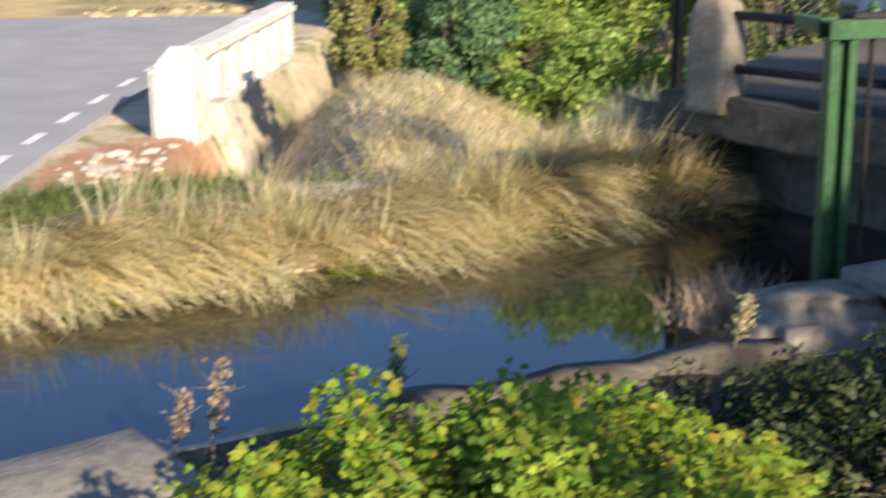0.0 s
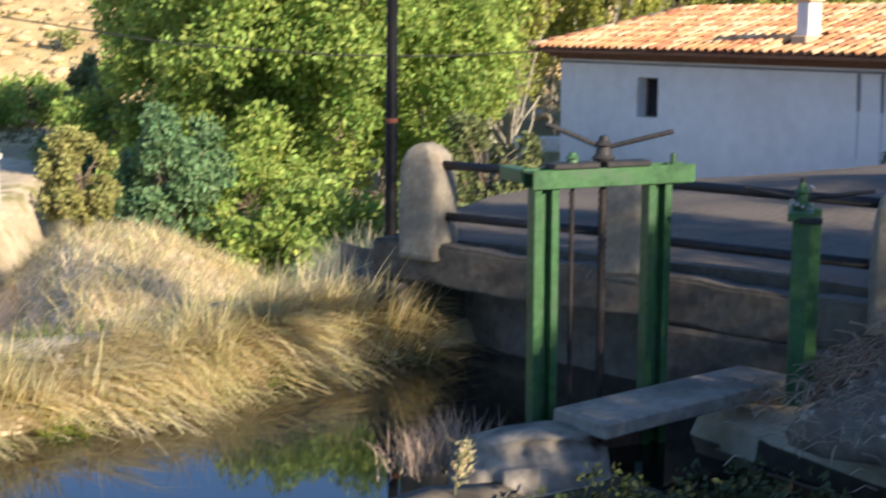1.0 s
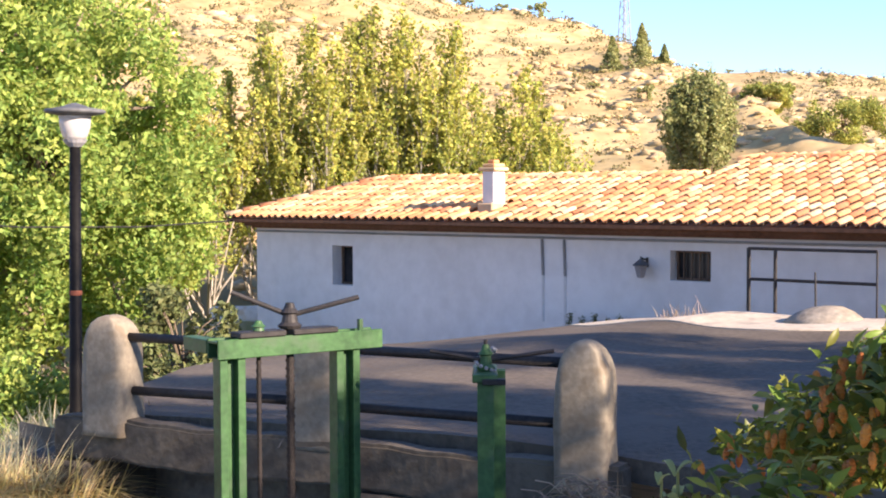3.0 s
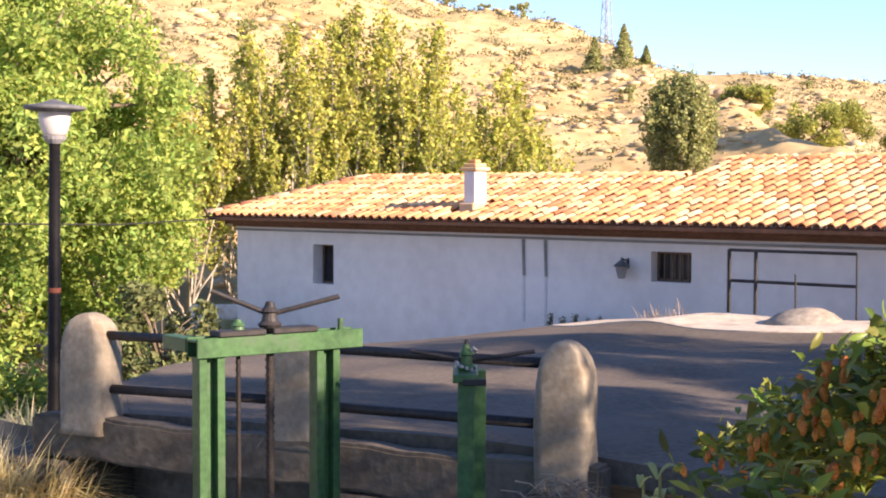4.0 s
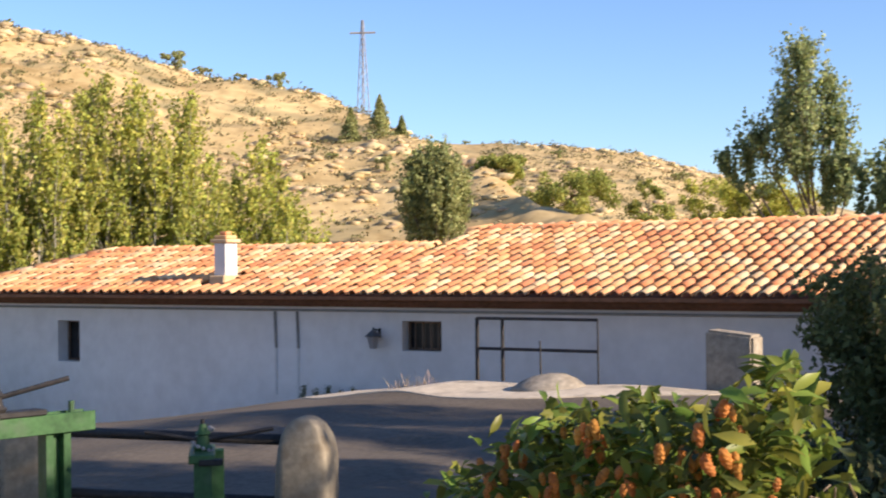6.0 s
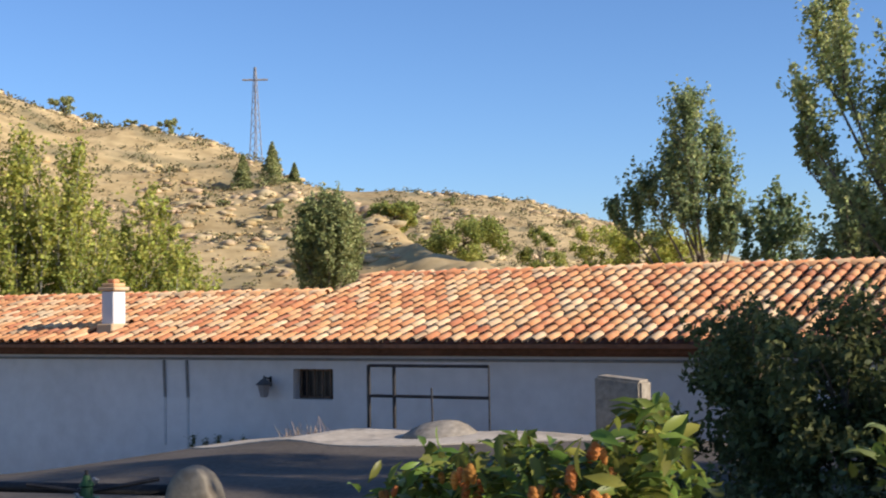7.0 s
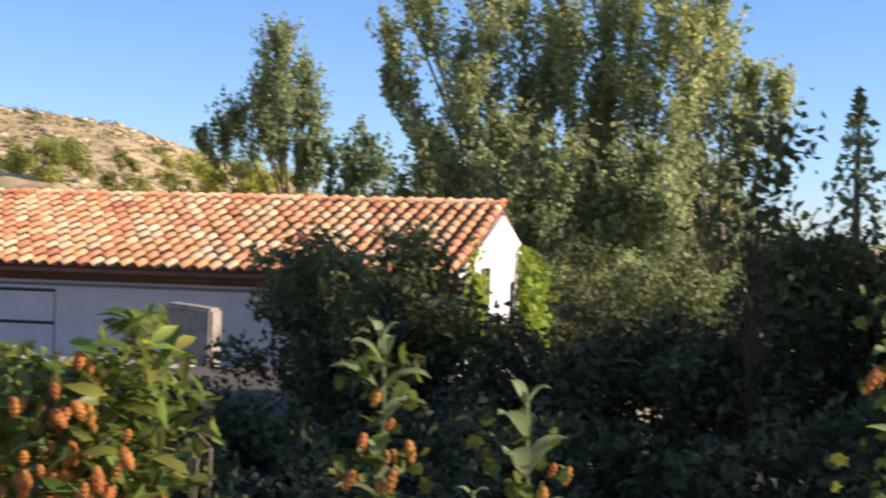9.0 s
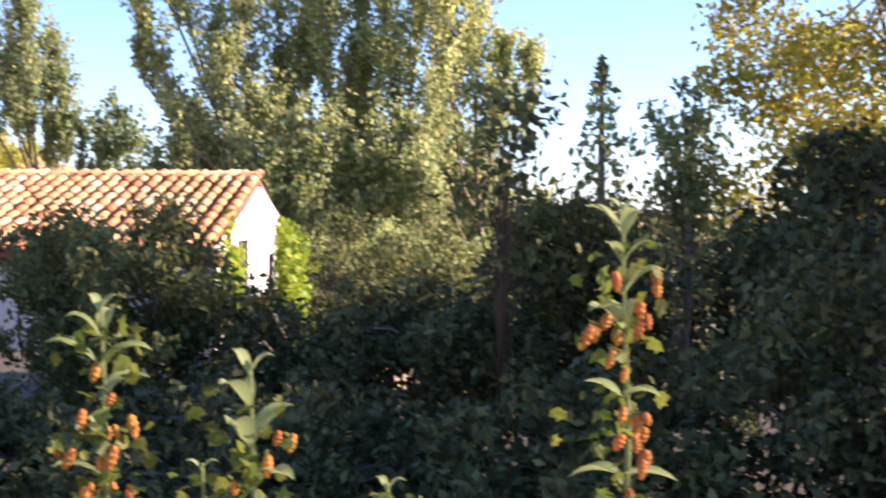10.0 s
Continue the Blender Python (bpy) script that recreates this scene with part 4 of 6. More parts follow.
def plume_tree(name, at, plumes, leaf, material, label, seed, bark=None, category="tree", group="", dense=1.0, girth=0.012, bare=0.12, second=None, share=0.0):
    """A tree of steep leaf plumes: each is (across, along, foot height, top height, half width) round the trunk."""
    rng = np.random.RandomState(seed)
    t = root(name, at, label, category, group)
    bm = bmesh.new()
    tall = max(p[3] for p in plumes)
    allp = []
    for ax, ay, z0, top, w in plumes:
        z1 = top - 0.10 * (top - z0) - 0.55 * w
        ln = z1 - z0
        start = np.array([ax * 0.10, ay * 0.10, max(0.10 * tall, z0 - 0.9 * math.hypot(ax, ay) - 0.25 * ln)])
        foot = np.array([ax * 0.80, ay * 0.80, z0])
        tip = np.array([ax * 1.05 + rng.normal(0, 0.05 * ln), ay * 1.05 + rng.normal(0, 0.05 * ln), z1])
        mid = foot * 0.55 + tip * 0.45 + np.array([ax * 0.12, ay * 0.12, 0])
        r0 = tall * girth * (0.35 + 0.4 * ln / tall)
        limb(bm, [tuple(start), tuple(start * 0.45 + foot * 0.55 + [0, 0, -0.12 * ln]), tuple(foot), tuple(mid), tuple(tip)], r0, r0 * 0.12, 6)
        k = int(26 * dense * (0.5 + ln / 3.0))
        f = rng.rand(k) ** 0.9
        g = f[:, None]
        base = np.where(g < 0.45, foot + (mid - foot) * g / 0.45, mid + (tip - mid) * (g - 0.45) / 0.55)
        ang = rng.uniform(0, 6.28, k)
        prof = np.sin(np.pi * np.clip(0.2 + 0.76 * f, 0, 1)) ** 0.7
        reach = w * prof * rng.rand(k) ** 0.7 * 1.5
        end = base + np.stack([np.cos(ang) * reach, np.sin(ang) * reach, reach * rng.uniform(0.9, 2.4, k) + 0.10 * ln], 1)
        for i in range(0, k, 2):
            limb(bm, [tuple(base[i]), tuple(end[i])], r0 * 0.16, r0 * 0.05, 4)
        m = 22
        h = rng.rand(k, m, 1) ** 0.7
        p = base[:, None] + (end - base)[:, None] * (0.25 + 0.85 * h) + rng.normal(size=(k, m, 3)) * (0.05 * w + 0.30 * leaf)
        keep = rng.rand(k) > bare
        allp.append(p[keep].reshape(-1, 3))
    limb(bm, [(0, 0, -0.4), (0.02 * tall, 0, tall * 0.2), (0, 0.01 * tall, tall * 0.45), (0, 0, tall * 0.62)], tall * girth, tall * girth * 0.35, 8)
    p = np.concatenate(allp)
    p = p[p[:, 2] > 0.1]
    # Sunlit tops in colour: the lighter second material grows likelier upwards
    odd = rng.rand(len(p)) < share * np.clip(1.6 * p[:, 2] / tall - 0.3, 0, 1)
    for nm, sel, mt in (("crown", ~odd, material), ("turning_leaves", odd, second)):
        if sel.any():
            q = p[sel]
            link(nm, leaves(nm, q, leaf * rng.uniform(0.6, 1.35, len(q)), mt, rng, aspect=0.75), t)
    part("trunk", bm, bark or M_BARK, t, smooth=True)
    return t


def fan(seed, height, width, count, low=0.14, stout=0.5):
    """Plumes of a poplar: a tall leader and shorter ones spreading round it."""
    r = np.random.RandomState(seed)
    out = [(0.0, 0.0, height * 0.45, height, stout)]
    for k in range(count):
        q = width * 0.5 * math.sqrt((k + 0.7) / count)
        a = 2.4 * k + r.uniform(-0.4, 0.4)
        top = height * (1.0 - 0.42 * (q / (width * 0.5)) ** 1.6 * r.uniform(0.5, 1.25))
        foot = height * r.uniform(low, 0.42)
        out.append((q * math.cos(a), q * math.sin(a), foot, max(top, foot + 0.2 * height), stout * r.uniform(0.65, 1.1)))
    return out


def conifer(name, at, height, width, n, leaf, material, label, seed, group=""):
    """A cone of drooping sprays round one stem."""
    rng = np.random.RandomState(seed)
    t = root(name, at, label, "pine", group)
    f = rng.rand(n) ** 0.75
    tier = np.abs(np.sin(f * 22)) * 0.3 + 0.7
    a = rng.uniform(0, 2 * np.pi, n)
    lobes = 0.8 + 0.25 * np.sin(a * 3 + f * 9)
    q = width * 0.5 * (1 - f) ** 0.9 * tier * lobes * rng.rand(n) ** 0.4
    p = np.stack([q * np.cos(a), q * np.sin(a), height * (0.06 + 0.94 * f) - q * 0.15], 1)
    link("crown", leaves("crown", p, leaf * rng.uniform(0.6, 1.3, n), material, rng, aspect=0.5), t)
    bm = bmesh.new()
    limb(bm, [(0, 0, -0.3), (0, 0, height * 0.5), (0, 0, height)], height * 0.025, height * 0.004, 6)
    part("trunk", bm, M_BARK, t)
    return t


def gz(x, y):
    return float(ground_z(x, y))


def polar(az, r):
    return r * math.sin(radians(az)), r * math.cos(radians(az))


def on_ground(az, r, dz=0.0):
    x, y = polar(az, r)
    return (x, y, gz(x, y) + dz)


# the big walnut in the ravine and its neighbours


def standing(az, r, z):
    x, y = polar(az, r)
    return (x, y, z)


broadleaf("walnut_tree", on_ground(-60.6, 34), 11.8, (4.7, 4.7, 5.8), 120000, 0.18, L_WALNUT, "large bright green walnut tree rising from the ravine", 11, trunk=0.35, clumps=330, crown_z=0.5, shell=0.3, crad=0.158)
broadleaf("walnut_tree", on_ground(-66.0, 35), 6.8, (3.3, 3.0, 3.4), 32000, 0.18, L_WALNUT, "bright green young walnut beside the ravine", 15, trunk=0.15, clumps=70, shell=0.4, crad=0.22)
for i, (az, r, h, w, mt) in enumerate([(-75.0, 52, 1.8, 2.4, L_WALNUT), (-72.3, 53, 1.7, 2.2, L_WALNUT), (-78.5, 50, 1.3, 2.0, L_SCRUB), (-69.8, 46, 2.6, 1.0, L_LONE), (-68.4, 52, 1.8, 2.4, L_SCRUB), (-82.0, 50, 1.5, 2.4, L_WALNUT), (-70.5, 40, 1.2, 1.6, L_LONE), (-66.0, 56, 2.6, 2.4, L_WALNUT)]):
    broadleaf("green_bush", on_ground(az, r), h, (w, w, h * 0.5), 3500, 0.24, mt, "bush on the dry terrace across the road", 170 + i, trunk=0.05, clumps=50, category="bush", group="terrace bushes")
broadleaf("elder_bush", on_ground(-67.0, 29), 3.7, (1.25, 1.2, 1.6), 7500, 0.17, L_BLUE, "blue-green elder bush at the edge of the ravine", 12, trunk=0.07, clumps=45, category="bush", crown_z=0.58, crad=0.3)
broadleaf("olive_bush", on_ground(-71.0, 21.8), 1.5, (0.62, 0.6, 0.75), 7000, 0.085, L_OLIVEBROWN, "olive brown bush beside the road parapet", 13, trunk=0.05, clumps=60, category="bush")
for i, (az, r, h, w) in enumerate([(-64.0, 30, 2.6, 1.5), (-61.6, 27, 2.2, 1.6), (-68.6, 33, 2.2, 1.3), (-58.6, 27, 2.0, 1.6)]):
    broadleaf("ravine_bush", on_ground(az, r), h, (w, w, h * 0.6), 6500, 0.16, L_WALNUT, "low green bush along the ravine edge", 210 + i, trunk=0.05, clumps=60, category="bush", group="ravine bushes", crown_z=0.5, crad=0.3)
broadleaf("dark_bush", on_ground(-54.4, 24), 3.2, (1.15, 1.1, 1.5), 8000, 0.13, L_JUNIPER, "dark green bush behind the bridge railing", 14, trunk=0.06, clumps=50, category="bush")

# poplars behind the house
for i, (az, r, h, w, c) in enumerate([(-58.5, 38, 7.6, 3.4, 12), (-55.7, 39, 7.9, 3.2, 12), (-53.2, 38, 7.5, 3.0, 12), (-50.9, 40, 8.2, 3.0, 13), (-48.9, 38, 8.3, 2.6, 12), (-46.6, 39, 9.1, 2.4, 12), (-44.8, 39, 8.7, 2.5, 12), (-43.2, 39, 8.3, 2.2, 11), (-40.5, 41, 7.3, 2.6, 12), (-60.5, 41, 7.5, 3.0, 12), (-42.0, 40, 5.6, 2.0, 8), (-38.7, 42, 5.6, 2.4, 9)]):
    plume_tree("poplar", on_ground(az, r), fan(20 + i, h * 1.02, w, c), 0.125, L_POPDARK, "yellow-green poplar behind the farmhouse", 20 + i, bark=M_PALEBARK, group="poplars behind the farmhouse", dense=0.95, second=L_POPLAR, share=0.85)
for i, (az, r, w) in enumerate([(-46.0, 36, 1.1), (-43.6, 36, 1.0), (-38.4, 37, 1.5), (-36.9, 38, 1.0), (-40.4, 36.5, 1.0)]):
    broadleaf("green_bush", on_ground(az, r), 2.9, (w, w, 1.3), 3800, 0.14, L_LONE, "low green growth at the foot of the poplars", 440 + i, trunk=0.05, clumps=50, category="bush", group="growth behind the farmhouse")
# trees at the far end of the yard
plume_tree("poplar", standing(-17.35, 54, -1.9), [(-0.75, 0.2, 4.0, 10.4, 0.85), (-0.35, -0.5, 4.4, 10.0, 0.65), (-1.55, 0.5, 5.2, 7.9, 0.55), (-2.0, -0.3, 4.6, 6.9, 0.60), (-3.0, 0.4, 4.0, 6.5, 0.65), (-3.45, -0.5, 4.2, 5.9, 0.40), (0.55, 0.4, 3.9, 7.2, 0.55), (0.95, -0.4, 3.4, 5.6, 0.42), (0.4, -0.3, 3.2, 5.6, 0.45), (-0.9, -0.7, 4.2, 7.4, 0.6), (0.1, 0.7, 5.5, 8.8, 0.5)], 0.16, L_LONE, "lone dark poplar rising beyond the roof", 41, dense=1.9, girth=0.016, bare=0.05, second=L_TALL, share=0.25)
plume_tree("poplar", standing(-14.9, 44, -2.2), [(-0.3, 0, 3.2, 5.2, 0.42), (0.35, 0.3, 3.4, 5.9, 0.36), (-0.9, 0.2, 3.0, 4.9, 0.32), (0.9, -0.3, 2.8, 4.8, 0.5), (0.2, -0.4, 2.0, 4.4, 0.6)], 0.16, L_LONE, "small poplar leaning beside the tall ones", 42, dense=1.1)
TALL = [(-9.35, 36, -2.6, [(-2.05, 0.3, 7.0, 10.3, 0.42), (-1.45, -0.6, 6.6, 10.4, 0.45), (-0.55, 0.8, 5.6, 10.2, 0.52), (0.15, -0.4, 5.4, 9.5, 0.60), (0.90, 0.5, 5.2, 9.1, 0.55), (-2.65, 0.2, 5.2, 7.2, 0.30), (-2.25, -0.8, 5.6, 8.2, 0.48), (-1.05, 1.0, 4.6, 8.0, 0.62), (-1.85, 0.5, 3.9, 6.2, 0.55), (0.7, -0.9, 3.8, 5.6, 0.55), (-0.4, -1.2, 4.0, 7.2, 0.6), (1.3, 0.2, 4.2, 7.6, 0.5), (-1.4, -1.3, 3.0, 5.4, 0.55)]),
        (-6.0, 36.5, -2.6, [(-0.20, 0.2, 6.0, 10.5, 0.52), (0.70, -0.4, 6.0, 9.7, 0.50), (-0.70, 0.6, 5.0, 9.0, 0.48), (0.05, -0.8, 4.6, 8.2, 0.58), (-1.1, -0.3, 4.0, 7.0, 0.45), (1.0, 0.7, 4.2, 7.6, 0.42)]),
        (-3.4, 36, -2.6, [(0.55, 0.2, 5.4, 9.5, 0.60), (-0.30, -0.5, 5.2, 9.1, 0.50), (0.15, 0.8, 4.0, 8.0, 0.62), (1.2, -0.3, 4.6, 8.7, 0.58), (1.9, 0.4, 5.2, 9.6, 0.55), (-0.9, 0.4, 3.6, 7.0, 0.5), (1.0, -0.9, 3.2, 6.4, 0.6)]),
        (0.0, 37, -2.6, [(0.0, 0.2, 5.0, 8.6, 0.55), (-0.6, -0.4, 4.4, 9.0, 0.55), (0.7, 0.4, 4.6, 7.5, 0.48), (1.35, -0.3, 4.4, 7.3, 0.45), (0.4, -0.7, 3.4, 6.2, 0.55), (-0.9, 0.6, 3.2, 6.4, 0.5)])]
UNDER = [(-11.4, 40, 6.2, 2.6), (-9.0, 39, 6.6, 3.2), (-7.2, 33, 5.6, 2.6), (-5.0, 38, 6.4, 3.0), (-3.0, 33, 5.6, 2.6), (-0.8, 40, 5.8, 3.0), (1.6, 34, 3.0, 2.4), (3.2, 39, 2.9, 2.6)]
for i, (az, r, h, w) in enumerate(UNDER):
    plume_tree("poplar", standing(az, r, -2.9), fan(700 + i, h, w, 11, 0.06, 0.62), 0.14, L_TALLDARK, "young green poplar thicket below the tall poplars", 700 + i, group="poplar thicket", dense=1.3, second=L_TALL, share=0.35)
for i, (az, r, z, plumes) in enumerate(TALL):
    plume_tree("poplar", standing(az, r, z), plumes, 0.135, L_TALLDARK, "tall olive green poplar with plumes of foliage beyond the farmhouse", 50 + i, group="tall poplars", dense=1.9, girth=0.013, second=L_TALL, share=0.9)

# hill scrub: juniper, pines, shrubs
plume_tree("juniper", on_ground(-33.0, 54, -0.3), fan(61, 4.9, 2.3, 16, 0.03, 0.5), 0.13, L_OLIVE, "olive green rounded juniper on the slope above the roof", 61, category="juniper", dense=2.4, bare=0.02)
for i, (az, r, h) in enumerate([(-36.4, 80, 1.6), (-35.2, 80, 2.0), (-34.3, 81, 0.9), (-33.2, 82, 0.7)]):
    conifer("pine_tree", on_ground(az, r, -0.2), h * 1.35, h * 1.25, 2600, 0.18, L_OLIVE, "small dark pine on the hill crest", 70 + i, "crest pines")
rng = np.random.RandomState(5)
SHRUB = broadleaf("shrub", on_ground(-43.5, 107, -0.1), 1.8, (1.0, 1.0, 0.8), 900, 0.22, L_OLIVE, "low dark shrub dotted on the dry hillside", 80, trunk=0.05, clumps=24, category="shrub", group="hill shrubs")
for k in range(70):
    az = rng.uniform(-80, -16)
    r = rng.uniform(50, 112) if az < -33 else rng.uniform(120, 225)
    s = rng.uniform(0.3, 0.8) * (1.0 if r < 120 else 1.7)
    x, y = polar(az, r)
    cpy = copy_thing(SHRUB, pose(x, y, gz(x, y) - 0.1, 0, 0, rng.uniform(0, 360)))
    cpy.scale = (s, s, s * rng.uniform(0.7, 1.1))
for i, (az, r, el, w) in enumerate([(-27.4, 62, 3.65, 1.9), (-30.2, 66, 4.1, 1.5), (-24.2, 64, 2.9, 1.0), (-22.0, 60, 3.3, 1.7), (-20.2, 58, 3.1, 1.7), (-18.6, 58, 2.9, 1.5)]):
    h = max(1.2, r * math.tan(radians(el)) - on_ground(az, r)[2])
    broadleaf("green_bush", on_ground(az, r), h, (w, w, h * 0.5), 6000, 0.17, L_POPDARK if i < 3 else L_POPLAR, "green bush beyond the farmhouse roof", 90 + i, trunk=0.06, clumps=40, category="bush", group="far bushes")

# dark hedge and trees on the right
for i, (x, y, h, rx, n) in enumerate([(-3.25, 11.3, 1.6, 0.75, 8000), (-2.35, 10.6, 1.58, 0.8, 9000), (-1.2, 10.4, 1.05, 0.9, 8000), (-0.2, 10.0, 1.25, 1.0, 9000), (0.9, 9.6, 1.55, 1.0, 9000), (-3.6, 9.0, 0.6, 0.8, 5000), (-2.4, 7.8, 0.65, 1.0, 6000), (-0.9, 7.0, 0.7, 1.1, 7000), (0.8, 6.6, 0.9, 1.0, 7000), (2.0, 6.9, 1.4, 0.9, 6000), (1.6, 5.3, 0.5, 0.9, 4500), (0.3, 5.5, 0.45, 0.9, 4500), (2.8, 5.9, 0.9, 0.8, 4500), (-1.2, 5.8, 0.4, 0.9, 4500)]):
    broadleaf("hedge_bush", (x, y, -1.75), h, (rx, rx, h * 0.55), n, 0.075, L_GARDEN if i < 2 else L_DARK, "dark shaded hedge bush at the garden edge", 110 + i, trunk=0.05, clumps=80, category="bush", group="garden hedge", shell=0.3)
broadleaf("garden_tree", (2.55, 8.7, -1.8), 2.35, (1.05, 1.05, 1.05), 12000, 0.09, L_DARK, "dark garden tree standing over the hedge", 131, trunk=0.1, clumps=110, shell=0.3)
broadleaf("garden_tree", (4.1, 12.5, -1.8), 6.8, (2.0, 1.7, 3.1), 38000, 0.08, L_GOLD, "tall garden tree turning autumn yellow", 132, trunk=0.08, clumps=120, crown_z=0.56, crad=0.2)
broadleaf("green_bush", (-2.6, 25.5, -3.2), 3.2, (1.4, 1.4, 1.5), 5000, 0.12, L_GARDEN, "green bush beside the gable", 134, trunk=0.06, clumps=50, category="bush")
broadleaf("green_bush", (0.2, 20.5, -3.2), 3.0, (2.2, 1.8, 1.5), 8000, 0.12, L_GARDEN, "green garden bush catching a little sun", 135, trunk=0.06, clumps=60, category="bush")
broadleaf("green_bush", (4.0, 19.5, -3.2), 3.4, (2.2, 1.8, 1.7), 8000, 0.12, L_GARDEN, "green garden bush beyond the hedge", 136, trunk=0.06, clumps=60, category="bush")
for i, (az, r, h) in enumerate([(-4.6, 27, 3.3), (-2.4, 28, 3.7), (-0.4, 27, 3.2), (-6.8, 29, 3.0)]):
    broadleaf("green_bush", on_ground(az, r), h, (1.2, 1.2, h * 0.5), 5500, 0.13, L_TALL, "sunlit green bush at the foot of the poplars", 240 + i, trunk=0.06, clumps=60, category="bush", group="bushes under the poplars")
# saplings and climbers standing over the hedge
for i, (x, y, h, w, n, mt) in enumerate([(0.75, 9.4, 2.2, 0.35, 1000, L_GARDEN), (1.15, 9.6, 2.0, 0.30, 700, L_DARK), (1.35, 8.2, 1.9, 0.16, 160, L_DARK)]):
    broadleaf("sapling", (x, y, -1.75), h, (w, w, h * 0.42), n, 0.085, mt, "slender dark sapling rising above the hedge", 180 + i, trunk=0.03, clumps=26, category="sapling", group="hedge saplings", crown_z=0.62, shell=0.2, crad=0.4)
broadleaf("sapling", (0.26, 8.6, -1.75), 2.7, (0.34, 0.42, 0.75), 520, 0.085, L_GARDEN, "young tree with long drooping leaves above the hedge", 188, trunk=0.018, clumps=34, bark=M_WOOD, category="sapling", group="hedge saplings", crown_z=0.74, shell=0.3, crad=0.42)
broadleaf("garden_tree", (2.05, 13.0, -1.8), 3.1, (0.45, 0.45, 0.95), 1500, 0.10, L_LONE, "dark leafy garden tree behind the hedge", 189, trunk=0.08, clumps=90, shell=0.3, crown_z=0.68)
conifer("spruce", (1.19, 12.2, -1.8), 3.15, 2.4, 560, 0.11, L_LONE, "small dark spruce top above the hedge", 186)
for i, az in enumerate((-2.0, 1.5, 4.5, 7.5, 10.5, 14.0, 18.0)):
    broadleaf("green_bush", on_ground(az, 46 + 2 * (i % 3)), 2.9, (2.6, 2.0, 1.4), 3000, 0.24, L_PINE, "dark green wood edge in the distance", 190 + i, trunk=0.1, clumps=40, category="bush", group="distant wood edge")
# trees whose shade falls across the yard and the bridge
for i, (x, y, h, r) in enumerate([(4.4, 8.75, 7.9, 1.35), (5.2, 9.8, 7.0, 1.7), (7.8, 15.4, 6.4, 1.3), (3.4, 6.0, 4.2, 0.8), (4.9, 5.3, 3.8, 1.0), (4.7, 7.2, 5.7, 1.05)]):
    broadleaf("garden_tree", (x, y, -1.8), h, (r, r, h * 0.48), 7000 if i in (1, 2) else 11000, 0.13, L_GARDEN, "leafy garden tree shading the yard", 140 + i, trunk=0.12, clumps=38 if i in (1, 2) else 90, group="garden trees", crown_z=0.52, shell=0.3, crad=0.17 if i in (1, 2) else 0.26)


def blades(name, base, tip_dir, length, width, sag, material, rng, label, category, kind="stuff"):
    """Arching ribbons: base (n,3), horizontal direction (n,2), length (n), sag 0..1."""
    n = len(base)
    d = tip_dir / (np.linalg.norm(tip_dir, axis=1)[:, None] + 1e-9)
    side = np.stack([-d[:, 1], d[:, 0], np.zeros(n)], 1)
    rows = []
    for f, w in ((0.0, 1.0), (0.35, 0.9), (0.7, 0.6), (1.0, 0.08)):
        out = length * (f * (0.25 + 0.6 * sag) + 0.25 * f * f * sag)
        up = length * (f * (1 - 0.45 * sag) - f * f * 0.75 * sag)
        c = base + np.stack([d[:, 0] * out, d[:, 1] * out, up], 1)
        rows += [c - side * (width * w)[:, None], c + side * (width * w)[:, None]]
    co = np.stack(rows, 1)
    me = quads_of(name, co, 8, [(0, 1, 3, 2), (2, 3, 5, 4), (4, 5, 7, 6)], material)
    return tagged(link(name, me), label, category, kind=kind)


rng = np.random.RandomState(77)
# long dry grass hanging over the far bank
n = 12000
ty = rng.uniform(-2.5, 5.2, 90)
td = np.stack([rng.normal(0.75, 0.35, 90), rng.normal(0.75, 0.4, 90)], 1)
tl = rng.uniform(0.8, 1.6, 90)
k = rng.randint(0, 90, n)
by = ty[k] + rng.normal(0, 0.12, n)
bx = channel_mid(by) - 1.40 - rng.rand(n) ** 1.6 * 1.1
bz = ground_z(bx, by) - 0.02
dr = td[k] + rng.normal(0, 0.22, (n, 2))
blades("dry_grass", np.stack([bx, by, bz], 1), dr, tl[k] * rng.uniform(0.35, 0.80, n), rng.uniform(0.004, 0.011, n), rng.uniform(0.55, 1.15, n), L_DRY, rng, "long dry straw-coloured grass hanging over the channel bank", "grass")
n = 5200
by = rng.uniform(-3, 6.5, n)
bx = channel_mid(by) - 1.25 - rng.rand(n) * 2.6
n = len(bx)
blades("green_grass", np.stack([bx, by, ground_z(bx, by) - 0.02], 1), rng.normal(size=(n, 2)), rng.uniform(0.06, 0.26, n), rng.uniform(0.003, 0.006, n), rng.uniform(0.1, 0.7, n), L_GRASS, rng, "short green and straw grass on the bank", "grass")
n = 2600
bx, by = rng.uniform(-11.1, -10.0, n), rng.uniform(0.2, 2.6, n)
blades("green_grass", np.stack([bx, by, ground_z(bx, by) - 0.02], 1), rng.normal(size=(n, 2)), rng.uniform(0.08, 0.26, n), rng.uniform(0.004, 0.008, n), rng.uniform(0.1, 0.6, n), L_GRASS, rng, "green grass strip behind the straw bank", "grass")
n = 900
k = rng.randint(0, 9, n)
by = np.linspace(0.9, 5.9, 9)[k] + rng.normal(0, 0.10, n)
bx = channel_mid(by) - 1.34 - rng.rand(n) * 0.12
